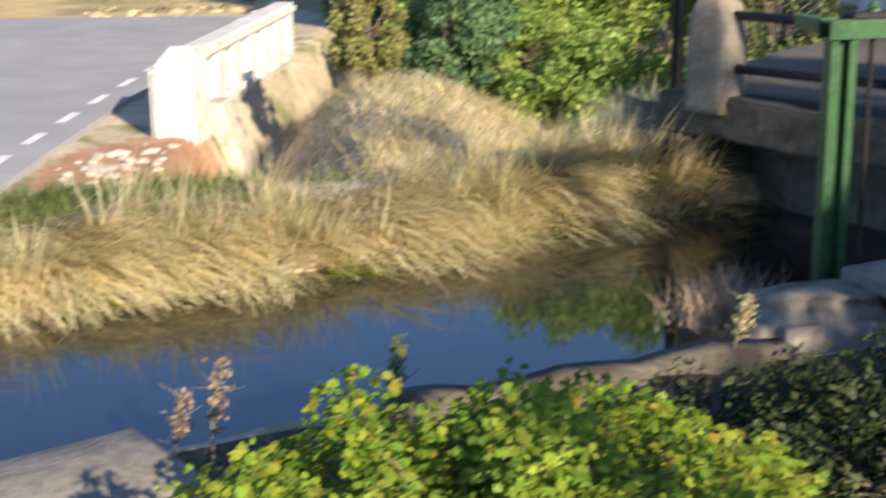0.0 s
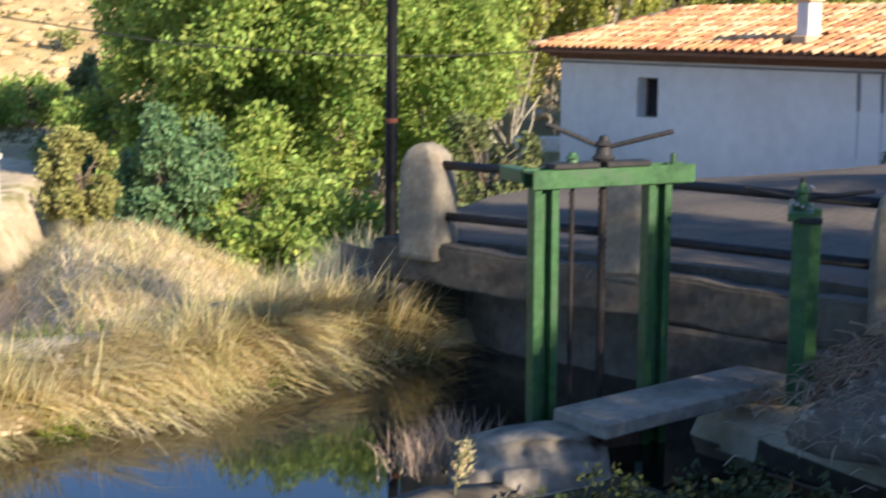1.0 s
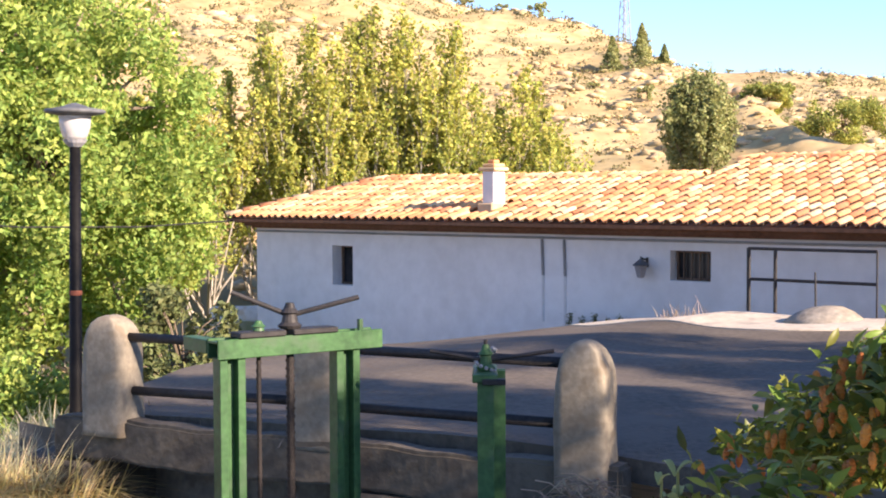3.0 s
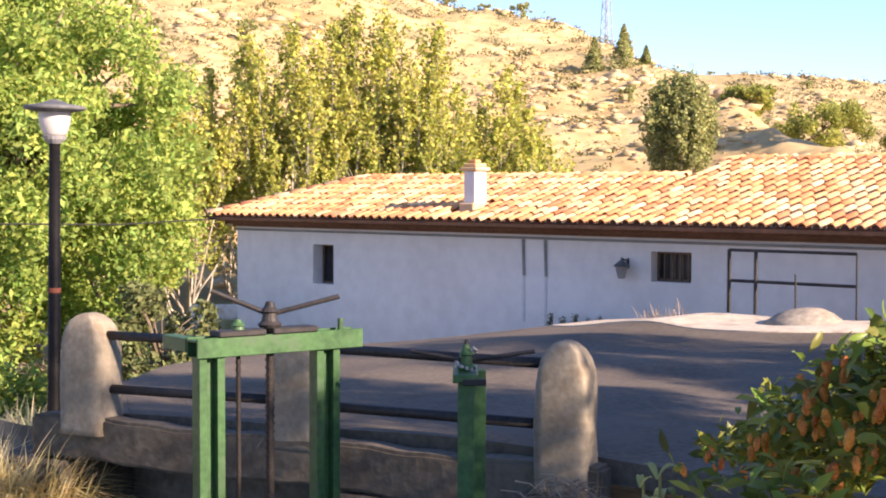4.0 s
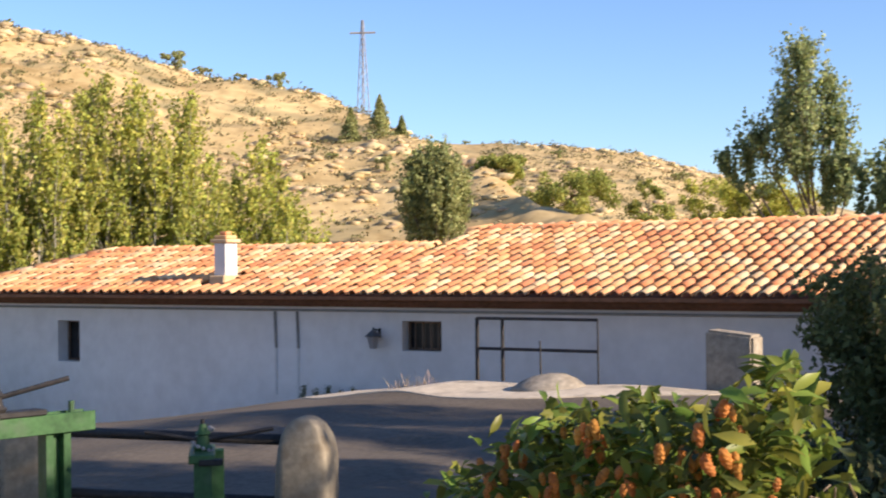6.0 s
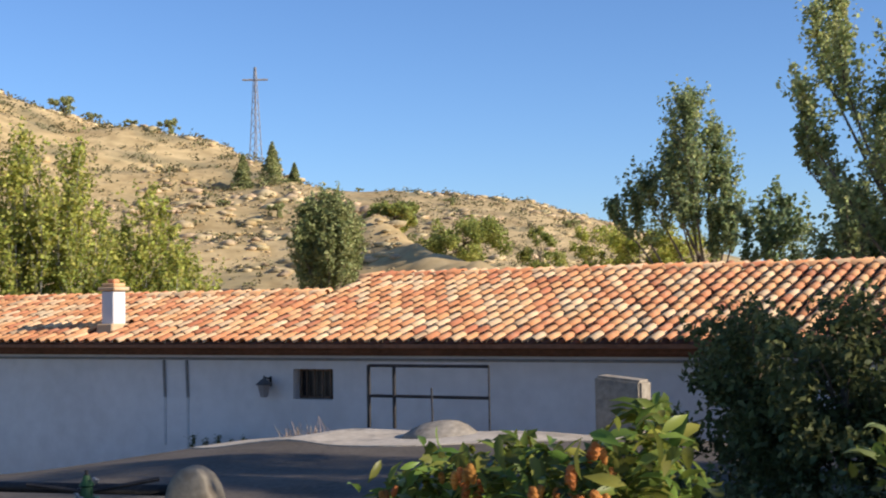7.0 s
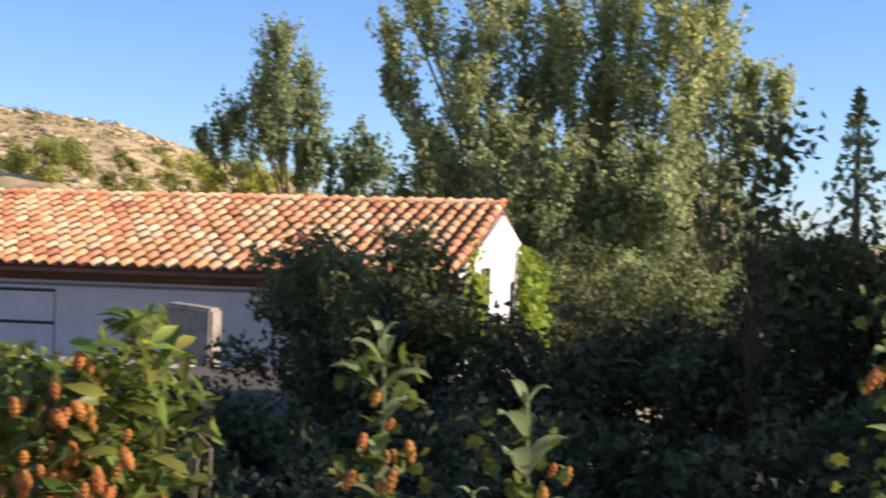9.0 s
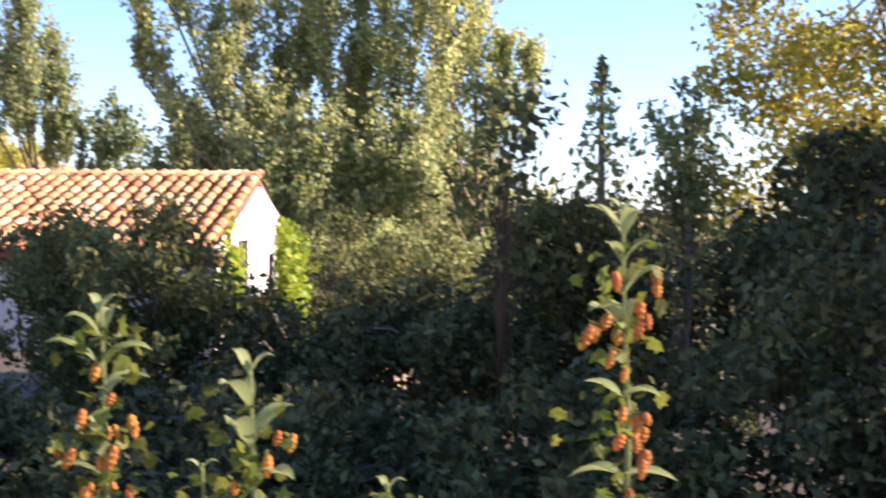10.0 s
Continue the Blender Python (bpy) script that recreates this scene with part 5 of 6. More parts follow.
blades("green_grass", np.stack([bx, by, np.full(n, WATER_Z - 0.03)], 1), rng.normal(size=(n, 2)) + [0.8, 0], rng.uniform(0.10, 0.30, n), rng.uniform(0.004, 0.008, n), rng.uniform(0.2, 0.9, n), L_VINE, rng, "fresh green tufts at the waterline", "grass")
n = 700
bx, by = rng.normal(-9.05, 0.10, n), rng.normal(1.25, 0.20, n)
blades("dry_grass", np.stack([bx, by, ground_z(bx, by) - 0.02], 1), rng.normal(size=(n, 2)) + [0.6, 0], rng.uniform(0.2, 0.45, n), rng.uniform(0.003, 0.007, n), rng.uniform(0.2, 0.8, n), L_RUSSET, rng, "russet dead tuft on the channel bank", "grass")
n = 2600
bx, by = rng.uniform(-13.2, -10.1, n), rng.uniform(5.5, 8.0, n)
blades("dry_grass", np.stack([bx, by, ground_z(bx, by) - 0.02], 1), rng.normal(size=(n, 2)) + [0.4, 0], rng.uniform(0.25, 0.6, n), rng.uniform(0.004, 0.009, n), rng.uniform(0.2, 0.9, n), L_DRY, rng, "dry straw round the foot of the lamp post", "grass")
# upright straw fans along the top of the bank
m = 34
ty = rng.uniform(-2.6, 5.6, m)
tx = channel_mid(ty) - rng.uniform(1.5, 2.5, m)
n = m * 110
k = np.repeat(np.arange(m), 110)
bx, by = tx[k] + rng.normal(0, 0.05, n), ty[k] + rng.normal(0, 0.06, n)
blades("dry_grass", np.stack([bx, by, ground_z(bx, by) - 0.02], 1), rng.normal(size=(n, 2)) + [0.5, 0.3], rng.uniform(0.3, 0.75, n), rng.uniform(0.003, 0.007, n), rng.uniform(0.1, 0.6, n), L_DRY, rng, "upright fans of dry straw along the bank top", "grass")

# ---- small growth and clutter ----
n = 520
bx, by = rng.normal(-9.75, 0.16, n), rng.normal(5.75, 0.14, n)
blades("dry_grass", np.stack([bx, by, ground_z(bx, by) - 0.02], 1), np.stack([rng.normal(0.8, 0.4, n), rng.normal(0.3, 0.5, n)], 1), rng.uniform(0.5, 1.05, n), rng.uniform(0.004, 0.009, n), rng.uniform(0.2, 0.8, n), L_DRY, rng, "dry straw tuft by the lamp post", "grass")
n = 500
bx, by = rng.normal(-6.72, 0.10, n), rng.normal(4.25, 0.16, n)
blades("dry_grass", np.stack([bx, by, np.full(n, -2.62)], 1), rng.normal(size=(n, 2)) + [-0.5, 0], rng.uniform(0.2, 0.42, n), rng.uniform(0.002, 0.004, n), rng.uniform(0.1, 0.6, n), L_TWIG, rng, "dead pinkish grass tuft beside the concrete block", "grass")
# pale straw on the sunny slope behind the bank
n = 16000
a = rng.uniform(-74, -60, n)
r = rng.uniform(15, 30, n)
bx, by = r * np.sin(np.radians(a)), r * np.cos(np.radians(a))
keep = (bx * 0.54 + by * 0.84) > (-21.1 * 0.54 + 3.55 * 0.84 + 1.0)
bx, by = bx[keep], by[keep]
n = len(bx)
blades("dry_grass", np.stack([bx, by, ground_z(bx, by) - 0.02], 1), rng.normal(size=(n, 2)) + [0.5, 0.2], rng.uniform(0.2, 0.6, n), rng.uniform(0.005, 0.012, n), rng.uniform(0.3, 1.0, n), L_DRY, rng, "pale dry straw on the sunny slope", "grass")
n = 70
bx, by = rng.uniform(-10.1, -9.4, n), rng.uniform(14.3, 14.6, n)
blades("dry_grass", np.stack([bx, by, np.array([yard_z(p, q) for p, q in zip(bx, by)])], 1), rng.normal(size=(n, 2)), rng.uniform(0.1, 0.32, n), rng.uniform(0.002, 0.004, n), rng.uniform(0.1, 0.6, n), L_TWIG, rng, "dry weeds along the back edge of the yard", "grass")
n = 500
bx, by = rng.uniform(-10.0, -4.5, n), rng.normal(6.7, 0.25, n) + 0.0
by = by + (bx + 9.5) * 0.24
blades("dry_grass", np.stack([bx, by, np.full(n, -1.86)], 1), rng.normal(size=(n, 2)), rng.uniform(0.05, 0.2, n), rng.uniform(0.002, 0.004, n), rng.uniform(0.1, 0.7, n), L_TWIG, rng, "thin dry weeds along the bridge edge", "grass")


def stone_mesh(seed, flat=0.6):
    r = np.random.RandomState(seed)
    bm = bmesh.new()
    bmesh.ops.create_icosphere(bm, subdivisions=1, radius=1.0)
    for v in bm.verts:
        v.co *= r.uniform(0.7, 1.2)
        v.co.z *= flat
    me = bpy.data.meshes.new("stone")
    bm.to_mesh(me)
    bm.free()
    me.materials.append(M_STONE)
    return me


M_STONE = surface("chalky_stone", (0.38, 0.31, 0.24), (0.60, 0.52, 0.43), grain=10, blot=2, bump=0.4, per="object", spread=0.2)
STONES = [stone_mesh(300 + k) for k in range(6)]
for k in range(60):
    x = rng.normal(-18.7, 0.9)
    y = 2.65 - 0.42 * (x + 18.7) + rng.normal(0, 0.42)
    s = rng.uniform(0.03, 0.13)
    ob = new("stone", STONES[k % 6])
    ob.matrix_world = pose(x, y, gz(x, y) + s * 0.25, 0, 0, rng.uniform(0, 360)) @ Matrix.Diagonal((s * rng.uniform(1, 1.7), s, s, 1))
    tagged(ob, "pale chalky stone on the red earth", "stone", "stones by the parapet")
for k in range(14):
    x, y = rng.normal(-9.6, 0.25), rng.uniform(-0.5, 3.2)
    s = rng.uniform(0.05, 0.12)
    ob = new("stone", STONES[k % 6])
    ob.matrix_world = pose(x, y, gz(x, y) + s * 0.2, 0, 0, rng.uniform(0, 360)) @ Matrix.Diagonal((s * 1.4, s, s, 1))
    tagged(ob, "pale stone half hidden in the bank grass", "stone", "bank stones")
for x, y, z, sx, sy, sz in ((-5.75, 0.25, -2.62, 0.75, 0.9, 0.16), (-5.9, -1.2, -2.64, 0.5, 0.7, 0.12)):
    ob = new("flat_rock", stone_mesh(int(330 + x * 10 + y), 1.0))
    ob.data.polygons.foreach_set("use_smooth", [True] * len(ob.data.polygons))
    ob.data.materials[0] = M_CONC
    ob.matrix_world = pose(x, y, z, 0, 0, 20 * y) @ Matrix.Diagonal((sx, sy, sz, 1))
    tagged(ob, "flat weathered rock on the near channel rim", "rock", "rim rocks")

bm = bmesh.new()
box(bm, (-6.28, 1.9, -3.2), (-5.98, 4.3, -2.55), 0.05, None, 2)
bmesh.ops.subdivide_edges(bm, edges=[e for e in bm.edges if e.calc_length() > 1.0], cuts=9)
for v in bm.verts:
    v.co += Vector((0.03 * math.sin(5 * v.co.y), 0, 0.03 * math.sin(7 * v.co.y + 2 * v.co.x)))
tagged(part("channel_rim", bm, M_DIMCONC, smooth=True), "weathered concrete rim along the near channel edge", "rim", kind="structure")

# rubble and dead vines by the small gate
heap = root("brush_heap", (-5.05, 6.2, -2.35), "heap of dead grey vines and rubble by the sluice", "brush heap")
bm = bmesh.new()
for k in range(900):
    p = Vector((rng.normal(0, 0.36), rng.normal(0, 0.36), 0))
    p.z = 0.05 + 0.62 * math.exp(-(p.x ** 2 + p.y ** 2) * 3) * rng.rand() ** 0.4
    d = Vector((rng.normal(), rng.normal(), rng.normal(0.1, 0.4))).normalized() * rng.uniform(0.08, 0.24)
    limb(bm, [p - d * 0.5, p + Vector((0, 0, 0.03)), p + d * 0.5], rng.uniform(0.002, 0.006), 0.002, 4)
tw = part("brushwood", bm, L_TWIG, heap)
tw["kind"] = "stuff"
bm = bmesh.new()
lathe(bm, [(0.55, -0.05), (0.48, 0.10), (0.33, 0.24), (0.18, 0.33), (0.03, 0.36)], 16)
for v in bm.verts:
    v.co += Vector((0.05 * math.sin(9 * v.co.z + 3 * v.co.x), 0.05 * math.sin(8 * v.co.x), 0.03 * math.sin(11 * v.co.y)))
part("soil", bm, M_MUD, heap, smooth=True)
for k in range(16):
    a = rng.uniform(0, 6.28)
    q = rng.uniform(0.1, 0.5)
    s = rng.uniform(0.03, 0.08)
    ob = link("stone", STONES[k % 6], heap)
    ob.matrix_basis = pose(q * math.cos(a), q * math.sin(a), 0.36 - 0.6 * q + 0.03, 0, 0, 57 * a) @ Matrix.Diagonal((s * 1.5, s, s, 1))


def stalk(name, at, height, label, seed, head=True, material=None):
    """A dry weed: bent stem with side twigs and a ragged seed head."""
    r = np.random.RandomState(seed)
    t = root(name, at, label, "weed")
    bm = bmesh.new()
    top = Vector((0.05, 0.04, height))
    limb(bm, [(0, 0, -0.05), (0.01, 0, height * 0.5), top], 0.006, 0.002, 5)
    for k in range(14):
        f = r.uniform(0.3, 1)
        b = top * f
        limb(bm, [b, b + Vector((r.normal(0, 0.06), r.normal(0, 0.06), r.uniform(0.02, 0.1)))], 0.002, 0.001, 4)
    part("stem", bm, material or L_TWIG, t)
    pts = np.array([top * f for f in r.uniform(0.45, 1.05, 170)]) + r.normal(0, 0.022, (170, 3))
    tuft = link("seed_head" if head else "leaves", leaves("head", pts, 0.035 * r.uniform(0.5, 1.3, 170), material or L_TWIG, r), t)
    tuft["kind"] = "stuff"
    return t


stalk("dead_weed", (-5.85, 0.95, -2.6), 0.48, "dead brown weed stalk with a ragged seed head", 401)
stalk("dead_weed", (-5.95, 0.80, -2.6), 0.34, "dead brown weed stalk with a ragged seed head", 402)
stalk("green_weed", (-5.75, 1.75, -2.6), 0.50, "thin green weed standing on the rim", 403, False, L_GRASS)
stalk("green_weed", (-6.05, 3.85, -2.6), 0.35, "thin straw-coloured weed on the rim", 404, False, L_DRY)

# leafy vine below the camera, sunlit


def lobed(name, centres, sizes, material, r, up=0.7):
    """Broad leaves of five points facing mostly up, one mesh."""
    m = len(centres)
    nr = r.normal(size=(m, 3)) * (1 - up) + np.array([0.35, -0.35, 1.0]) * up
    nr /= np.linalg.norm(nr, axis=1)[:, None]
    d = np.cross(nr, r.normal(size=(m, 3)))
    d /= np.linalg.norm(d, axis=1)[:, None]
    s = np.cross(nr, d)
    L = sizes[:, None]
    shape = ((-0.5, 0, 0.0), (-0.32, 0.42, -0.05), (0.05, 0.30, 0.04), (0.16, 0.46, -0.06), (0.30, 0.18, 0.05), (0.62, 0, -0.10), (0.30, -0.18, 0.05), (0.16, -0.46, -0.06), (0.05, -0.30, 0.04), (-0.32, -0.42, -0.05))
    co = np.stack([centres + d * L * a + s * L * b + nr * L * c for a, b, c in shape], 1)
    return quads_of(name, co, 10, [(0, 2, 1), (0, 4, 2), (2, 4, 3), (0, 5, 4), (0, 6, 5), (0, 8, 6), (6, 8, 7), (0, 9, 8)], material)


def lance(name, centres, sizes, material, r, wide=0.26):
    """Long pointed leaves with a bent midrib, one mesh."""
    m = len(centres)
    d = r.normal(size=(m, 3)) * [1, 1, 0.55] + [0.15, -0.25, 0.1]
    d /= np.linalg.norm(d, axis=1)[:, None]
    s = np.cross(d, np.array([0.2, -0.2, 1.0]) + r.normal(size=(m, 3)) * 0.45)
    s /= np.linalg.norm(s, axis=1)[:, None]
    up = np.cross(s, d)
    L = sizes[:, None]
    shape = ((-0.5, 0, 0.0), (-0.22, 0.8, 0.07), (-0.22, 0, 0.02), (-0.22, -0.8, 0.07), (0.12, 0.85, 0.04), (0.12, 0, -0.02), (0.12, -0.85, 0.04), (0.55, 0, -0.20))
    co = np.stack([centres + d * L * a + s * L * b * wide * 0.5 + up * L * c for a, b, c in shape], 1)
    return quads_of(name, co, 8, [(0, 2, 1), (0, 3, 2), (1, 2, 4), (2, 5, 4), (2, 3, 5), (3, 6, 5), (4, 5, 7), (5, 6, 7)], material, True)


vine = root("vine_bank", (-3.66, 1.34, -2.21), "sunlit green vine tangle with a few yellow leaves", "vine")
r = np.random.RandomState(500)
pts, cs = clump_points(r, (0, 0, 0.05), (1.12, 1.25, 0.40), 26000, 170, 0.35, 0.20)
pts = pts[pts[:, 2] > -0.2]
m = len(pts)
yel = r.rand(m) < 0.05
link("leaves", lobed("leaves", pts[~yel], r.uniform(0.022, 0.048, (~yel).sum()), L_VINE, r), vine)
link("yellow_leaves", lobed("leaves", pts[yel], r.uniform(0.03, 0.062, yel.sum()), L_AUTUMN, r), vine, "yellowed vine leaves")
bm = bmesh.new()
for c in cs[::3]:
    limb(bm, [(c[0] * 0.3, c[1] * 0.3, -0.3), tuple(np.array(c) * 0.7 + [0, 0, 0.05]), tuple(c)], 0.008, 0.002, 4)
part("bine", bm, M_BARK, vine)
# Low ivy in shade-dark colour over ground where shade should lie
broadleaf("hedge_bush", (-3.9, 3.15, -2.55), 0.36, (1.05, 0.9, 0.26), 6500, 0.05, L_IVY, "ground ivy beside the vine tangle, leaves coloured dark for shade", 161, trunk=0.02, clumps=70, category="bush", shell=0.2)
broadleaf("hedge_bush", (-4.9, 3.2, -2.68), 0.30, (0.75, 0.8, 0.2), 4500, 0.045, L_IVY, "added ground ivy behind the channel rim, coloured dark for shade", 162, trunk=0.02, clumps=60, category="bush", shell=0.2)
broadleaf("hedge_bush", (-4.6, 4.3, -2.65), 0.32, (0.9, 0.9, 0.22), 6000, 0.05, L_IVY, "ground ivy below the slab, leaves coloured dark for shade", 160, trunk=0.02, clumps=60, category="bush", shell=0.2)

# hops in the near hedge
bm = bmesh.new()
N8 = 8
rings = []
for j in range(9):
    f = j / 8
    rad = 0.0135 * math.sin(math.pi * (0.12 + 0.84 * f)) ** 0.7 * (1.10 if j % 2 else 0.90)
    rings.append([bm.verts.new((rad * math.cos(2 * math.pi * (k + 0.5 * (j % 2)) / N8), rad * math.sin(2 * math.pi * (k + 0.5 * (j % 2)) / N8), -0.042 * f)) for k in range(N8)])
for p, q in zip(rings, rings[1:]):
    for k in range(N8):
        bm.faces.new((p[k], p[(k + 1) % N8], q[(k + 1) % N8], q[k]))
bm.faces.new(rings[0])
bm.faces.new(rings[-1][::-1])
CONE = bpy.data.meshes.new("hop_cone")
bm.to_mesh(CONE)
bm.free()
M_CONE = surface("dry_hop_cone", (0.33, 0.12, 0.026), (0.58, 0.245, 0.06), rough=0.7, grain=60, blot=20, bump=0.3, per="object", spread=0.18, sheer=0.3)
CONE.materials.append(M_CONE)


def cones(parent, spots, r, each=(2, 5)):
    for c in spots:
        for _ in range(r.randint(*each)):
            ob = link("hop_cone", CONE, parent)
            s = r.uniform(0.40, 0.70)
            ob.matrix_basis = pose(c[0] + r.normal(0, 0.017), c[1] + r.normal(0, 0.017), c[2] - abs(r.normal(0, 0.045)), r.normal(0, 14), r.normal(0, 14), r.uniform(0, 360)) @ Matrix.Diagonal((s, s, s * r.uniform(1.0, 1.5), 1))


hop = root("hop_plant", (-1.12, 2.32, -1.7), "climbing hop plant with drying orange-brown cones", "hop plant")
r = np.random.RandomState(510)
hp = []
PROFILE = ((-0.1, 1.02), (0.1, 1.15), (0.26, 1.25), (0.4, 1.35), (0.57, 1.44), (0.75, 1.455), (0.87, 1.465), (0.95, 1.53), (1.1, 1.56))
for k in range(8200):
    f = r.rand()
    x = -0.72 + 1.11 * f + r.normal(0, 0.03)
    top = float(np.interp(f, [p[0] for p in PROFILE], [p[1] for p in PROFILE]))
    back = r.normal(0.0, 0.10)
    hp.append((x, back + 0.34 - 0.64 * f, top - max(0.0, back) * 0.6 - (r.rand() ** 1.3) * 0.62 + 0.025 * math.sin(23 * x) + 0.02 * math.sin(61 * x)))
hp = np.array(hp)
hp = hp[hp[:, 2] > np.interp(hp[:, 0], [-0.28, -0.05], [1.08, 1.22])]
half = len(hp) // 4
link("leaves", lobed("leaves", hp[:half], r.uniform(0.016, 0.034, half), L_HOPLEAF, r, 0.35), hop)
link("pointed_leaves", lance("leaves", hp[half:], r.uniform(0.030, 0.078, len(hp) - half), L_HOPLONG, r, 0.36), hop, "long pointed green leaves")
bm = bmesh.new()
for k in range(26):
    x = -0.5 + 0.95 * k / 25
    f = k / 25
    yo = 0.30 - 0.60 * f
    limb(bm, [(x * 0.6, yo, 0), (x * 0.9 + 0.03, yo + 0.04, 0.5), (x, yo + r.normal(0, 0.08), 0.90 + 0.45 * f), (x + 0.03, yo + r.normal(0, 0.08), 0.97 + 0.42 * f)], 0.005, 0.0015, 5)
part("bine", bm, M_BARK, hop)
sel = [p for p in hp[r.permutation(len(hp))] if p[1] < 0.26 - 0.64 * (p[0] + 0.72) / 1.11 and p[2] > 1.1 and r.rand() < 0.3 + 0.7 * (p[0] + 0.72)][:95]
cones(hop, [(p[0], p[1] - 0.06, p[2]) for p in sel], r, (1, 4))
cones(hop, [(r.uniform(0.20, 0.42), r.normal(-0.32, 0.04), r.uniform(1.15, 1.42)) for _ in range(16)], r, (2, 6))


low = np.stack([r.uniform(-0.42, -0.12, 420), r.normal(-0.32, 0.05, 420), r.uniform(0.80, 1.20, 420)], 1)
low[:, 2] += 0.25 * (low[:, 0] + 0.27)
link("low_leaves", lance("leaves", low, r.uniform(0.035, 0.075, 420), L_HOPLONG, r, 0.36), hop, "long green leaves low on the plant")
cones(hop, [(p[0], p[1] - 0.05, p[2]) for p in low[:12]], r, (1, 3))


def shoot(at, height, label, seed, pairs, leaf, hops):
    """An upright shoot with opposite pairs of long felted leaves."""
    r = np.random.RandomState(seed)
    t = root("garden_shoot", at, label, "shrub shoot", "garden shoots")
    bm = bmesh.new()
    limb(bm, [(0.02, 0, gz(at[0], at[1]) - at[2] - 0.05), (0, 0, 0), (0.01, 0, height * 0.5), (0, 0.01, height)], 0.008, 0.003, 6)
    part("stem", bm, L_PALE, t)
    for k in range(pairs):
        f0 = k / max(1, pairs - 1)
        z = height * (1 - 0.62 * f0 ** 1.2) - 0.01
        ang = k * 2.0 + r.normal(0, 0.4)
        ln = leaf * 0.78 * (0.62 + 0.55 * min(1, (k + 0.5) / 2.5)) * r.uniform(0.7, 1.25)
        rise = 1.5 - 1.1 * f0 + r.normal(0, 0.12)
        for s in ((0, 2.5) if k < 3 else (0,) if k % 2 else (0, 3.0)):
            a = ang + s + r.normal(0, 0.3)
            d = Vector((math.cos(a), math.sin(a), 0))
            side = Vector((-d.y, d.x, 0))
            curl, wide = r.uniform(0.2, 0.75), r.uniform(0.17, 0.22)
            vs, fs = [], []
            for j in range(7):
                f = j / 6
                c = d * (ln * f * (1.0 - 0.22 * max(0.0, rise - 0.4))) + Vector((0, 0, ln * (rise * f - (rise * 0.45 + curl * 0.45) * f * f)))
                w = ln * wide * math.sin(math.pi * min(1, 0.05 + 0.95 * f ** 0.85)) ** 0.8 + 0.0008
                vs += [c - side * w + Vector((0, 0, w * 0.55)), c, c + side * w + Vector((0, 0, w * 0.55))]
            for j in range(6):
                b = 3 * j
                fs += [(b, b + 1, b + 4, b + 3), (b + 1, b + 2, b + 5, b + 4)]
            me = mesh_of("leaf", [v + Vector((0, 0, z)) for v in vs], fs, L_PALE, True)
            link("leaf", me, t)
    if hops:
        cones(t, [(r.normal(0.01, 0.028), r.normal(-0.03, 0.02), height * r.uniform(0.2, 0.9)) for _ in range(hops)], r, (1, 4))
        q = np.stack([r.normal(0, 0.035, 110), r.normal(0, 0.035, 110), height * r.uniform(0.1, 0.95, 110)], 1)
        link("hop_leaves", lobed("leaves", q, r.uniform(0.014, 0.034, 110), L_HOPLEAF, r, 0.3), t, "small green hop leaves")
    return t


shoot((-0.42, 2.10, -0.75), 0.58, "pale green shoot twined with drying hop cones", 601, 8, 0.085, 14)
shoot((-0.185, 2.02, -0.75), 0.50, "pale green leafy shoot in the near hedge", 602, 6, 0.10, 4)
shoot((0.355, 2.15, -0.75), 0.73, "tall pale green shoot twined with hop cones", 603, 10, 0.085, 18)
shoot((0.0, 2.20, -0.85), 0.40, "short shoot covered with hop cones", 604, 3, 0.06, 10)
shoot((-0.30, 2.25, -0.85), 0.42, "short shoot covered with hop cones", 605, 3, 0.06, 10)
for k in range(5):
    x = -12.75 + 0.22 * k
    stalk("wall_weed", (x, 15.9, -2.25), 0.42 - 0.05 * (k % 2), "small green weed at the foot of the white wall", 630 + k, False, L_SCRUB)

shoot((-1.66, 2.10, -1.35), 0.78, "pale leafy shoot at the end of the hop hedge", 606, 7, 0.085, 6)
shoot((-1.80, 2.25, -1.35), 0.72, "pale leafy shoot at the end of the hop hedge", 607, 6, 0.08, 3)
# ivy on the far half of the gable
ivy = root("ivy", (X1 + 0.06, 21.0, -3.6), "yellow-green ivy climbing the gable edge", "ivy")
r = np.random.RandomState(620)
q = np.stack([np.abs(r.normal(0, 0.10, 2600)), r.uniform(-0.5, 1.9, 2600), r.uniform(0.2, 3.5, 2600)], 1)
q = q[q[:, 2] < 3.95 - 0.27 * (q[:, 1] + 1.6)]
link("leaves", lobed("leaves", q, r.uniform(0.08, 0.15, len(q)), L_VINE, r, 0.3), ivy)
q = np.stack([np.abs(r.normal(0, 0.07, 500)), r.normal(-4.35, 0.28, 500), r.normal(2.65, 0.32, 500)], 1)
link("low_leaves", lobed("leaves", q, r.uniform(0.07, 0.13, len(q)), L_VINE, r, 0.3), ivy)
bm = bmesh.new()
for k in range(5):
    limb(bm, [(0.02, 0.3 * k - 0.3, 0), (0.03, 0.3 * k - 0.2, 1.4), (0.02, 0.35 * k - 0.4, 2.6)], 0.02, 0.006, 5)
part("bine", bm, M_BARK, ivy)

# ---- hillside rock and tufts ----
r = np.random.RandomState(900)
m = 17000
a = r.uniform(-82, -19, m)
q = np.where(a < -30, 40 + 72 * r.rand(m) ** 0.8, 110 + 115 * r.rand(m))
hx, hy = q * np.sin(np.radians(a)), q * np.cos(np.radians(a))
hz = ground_z(hx, hy)
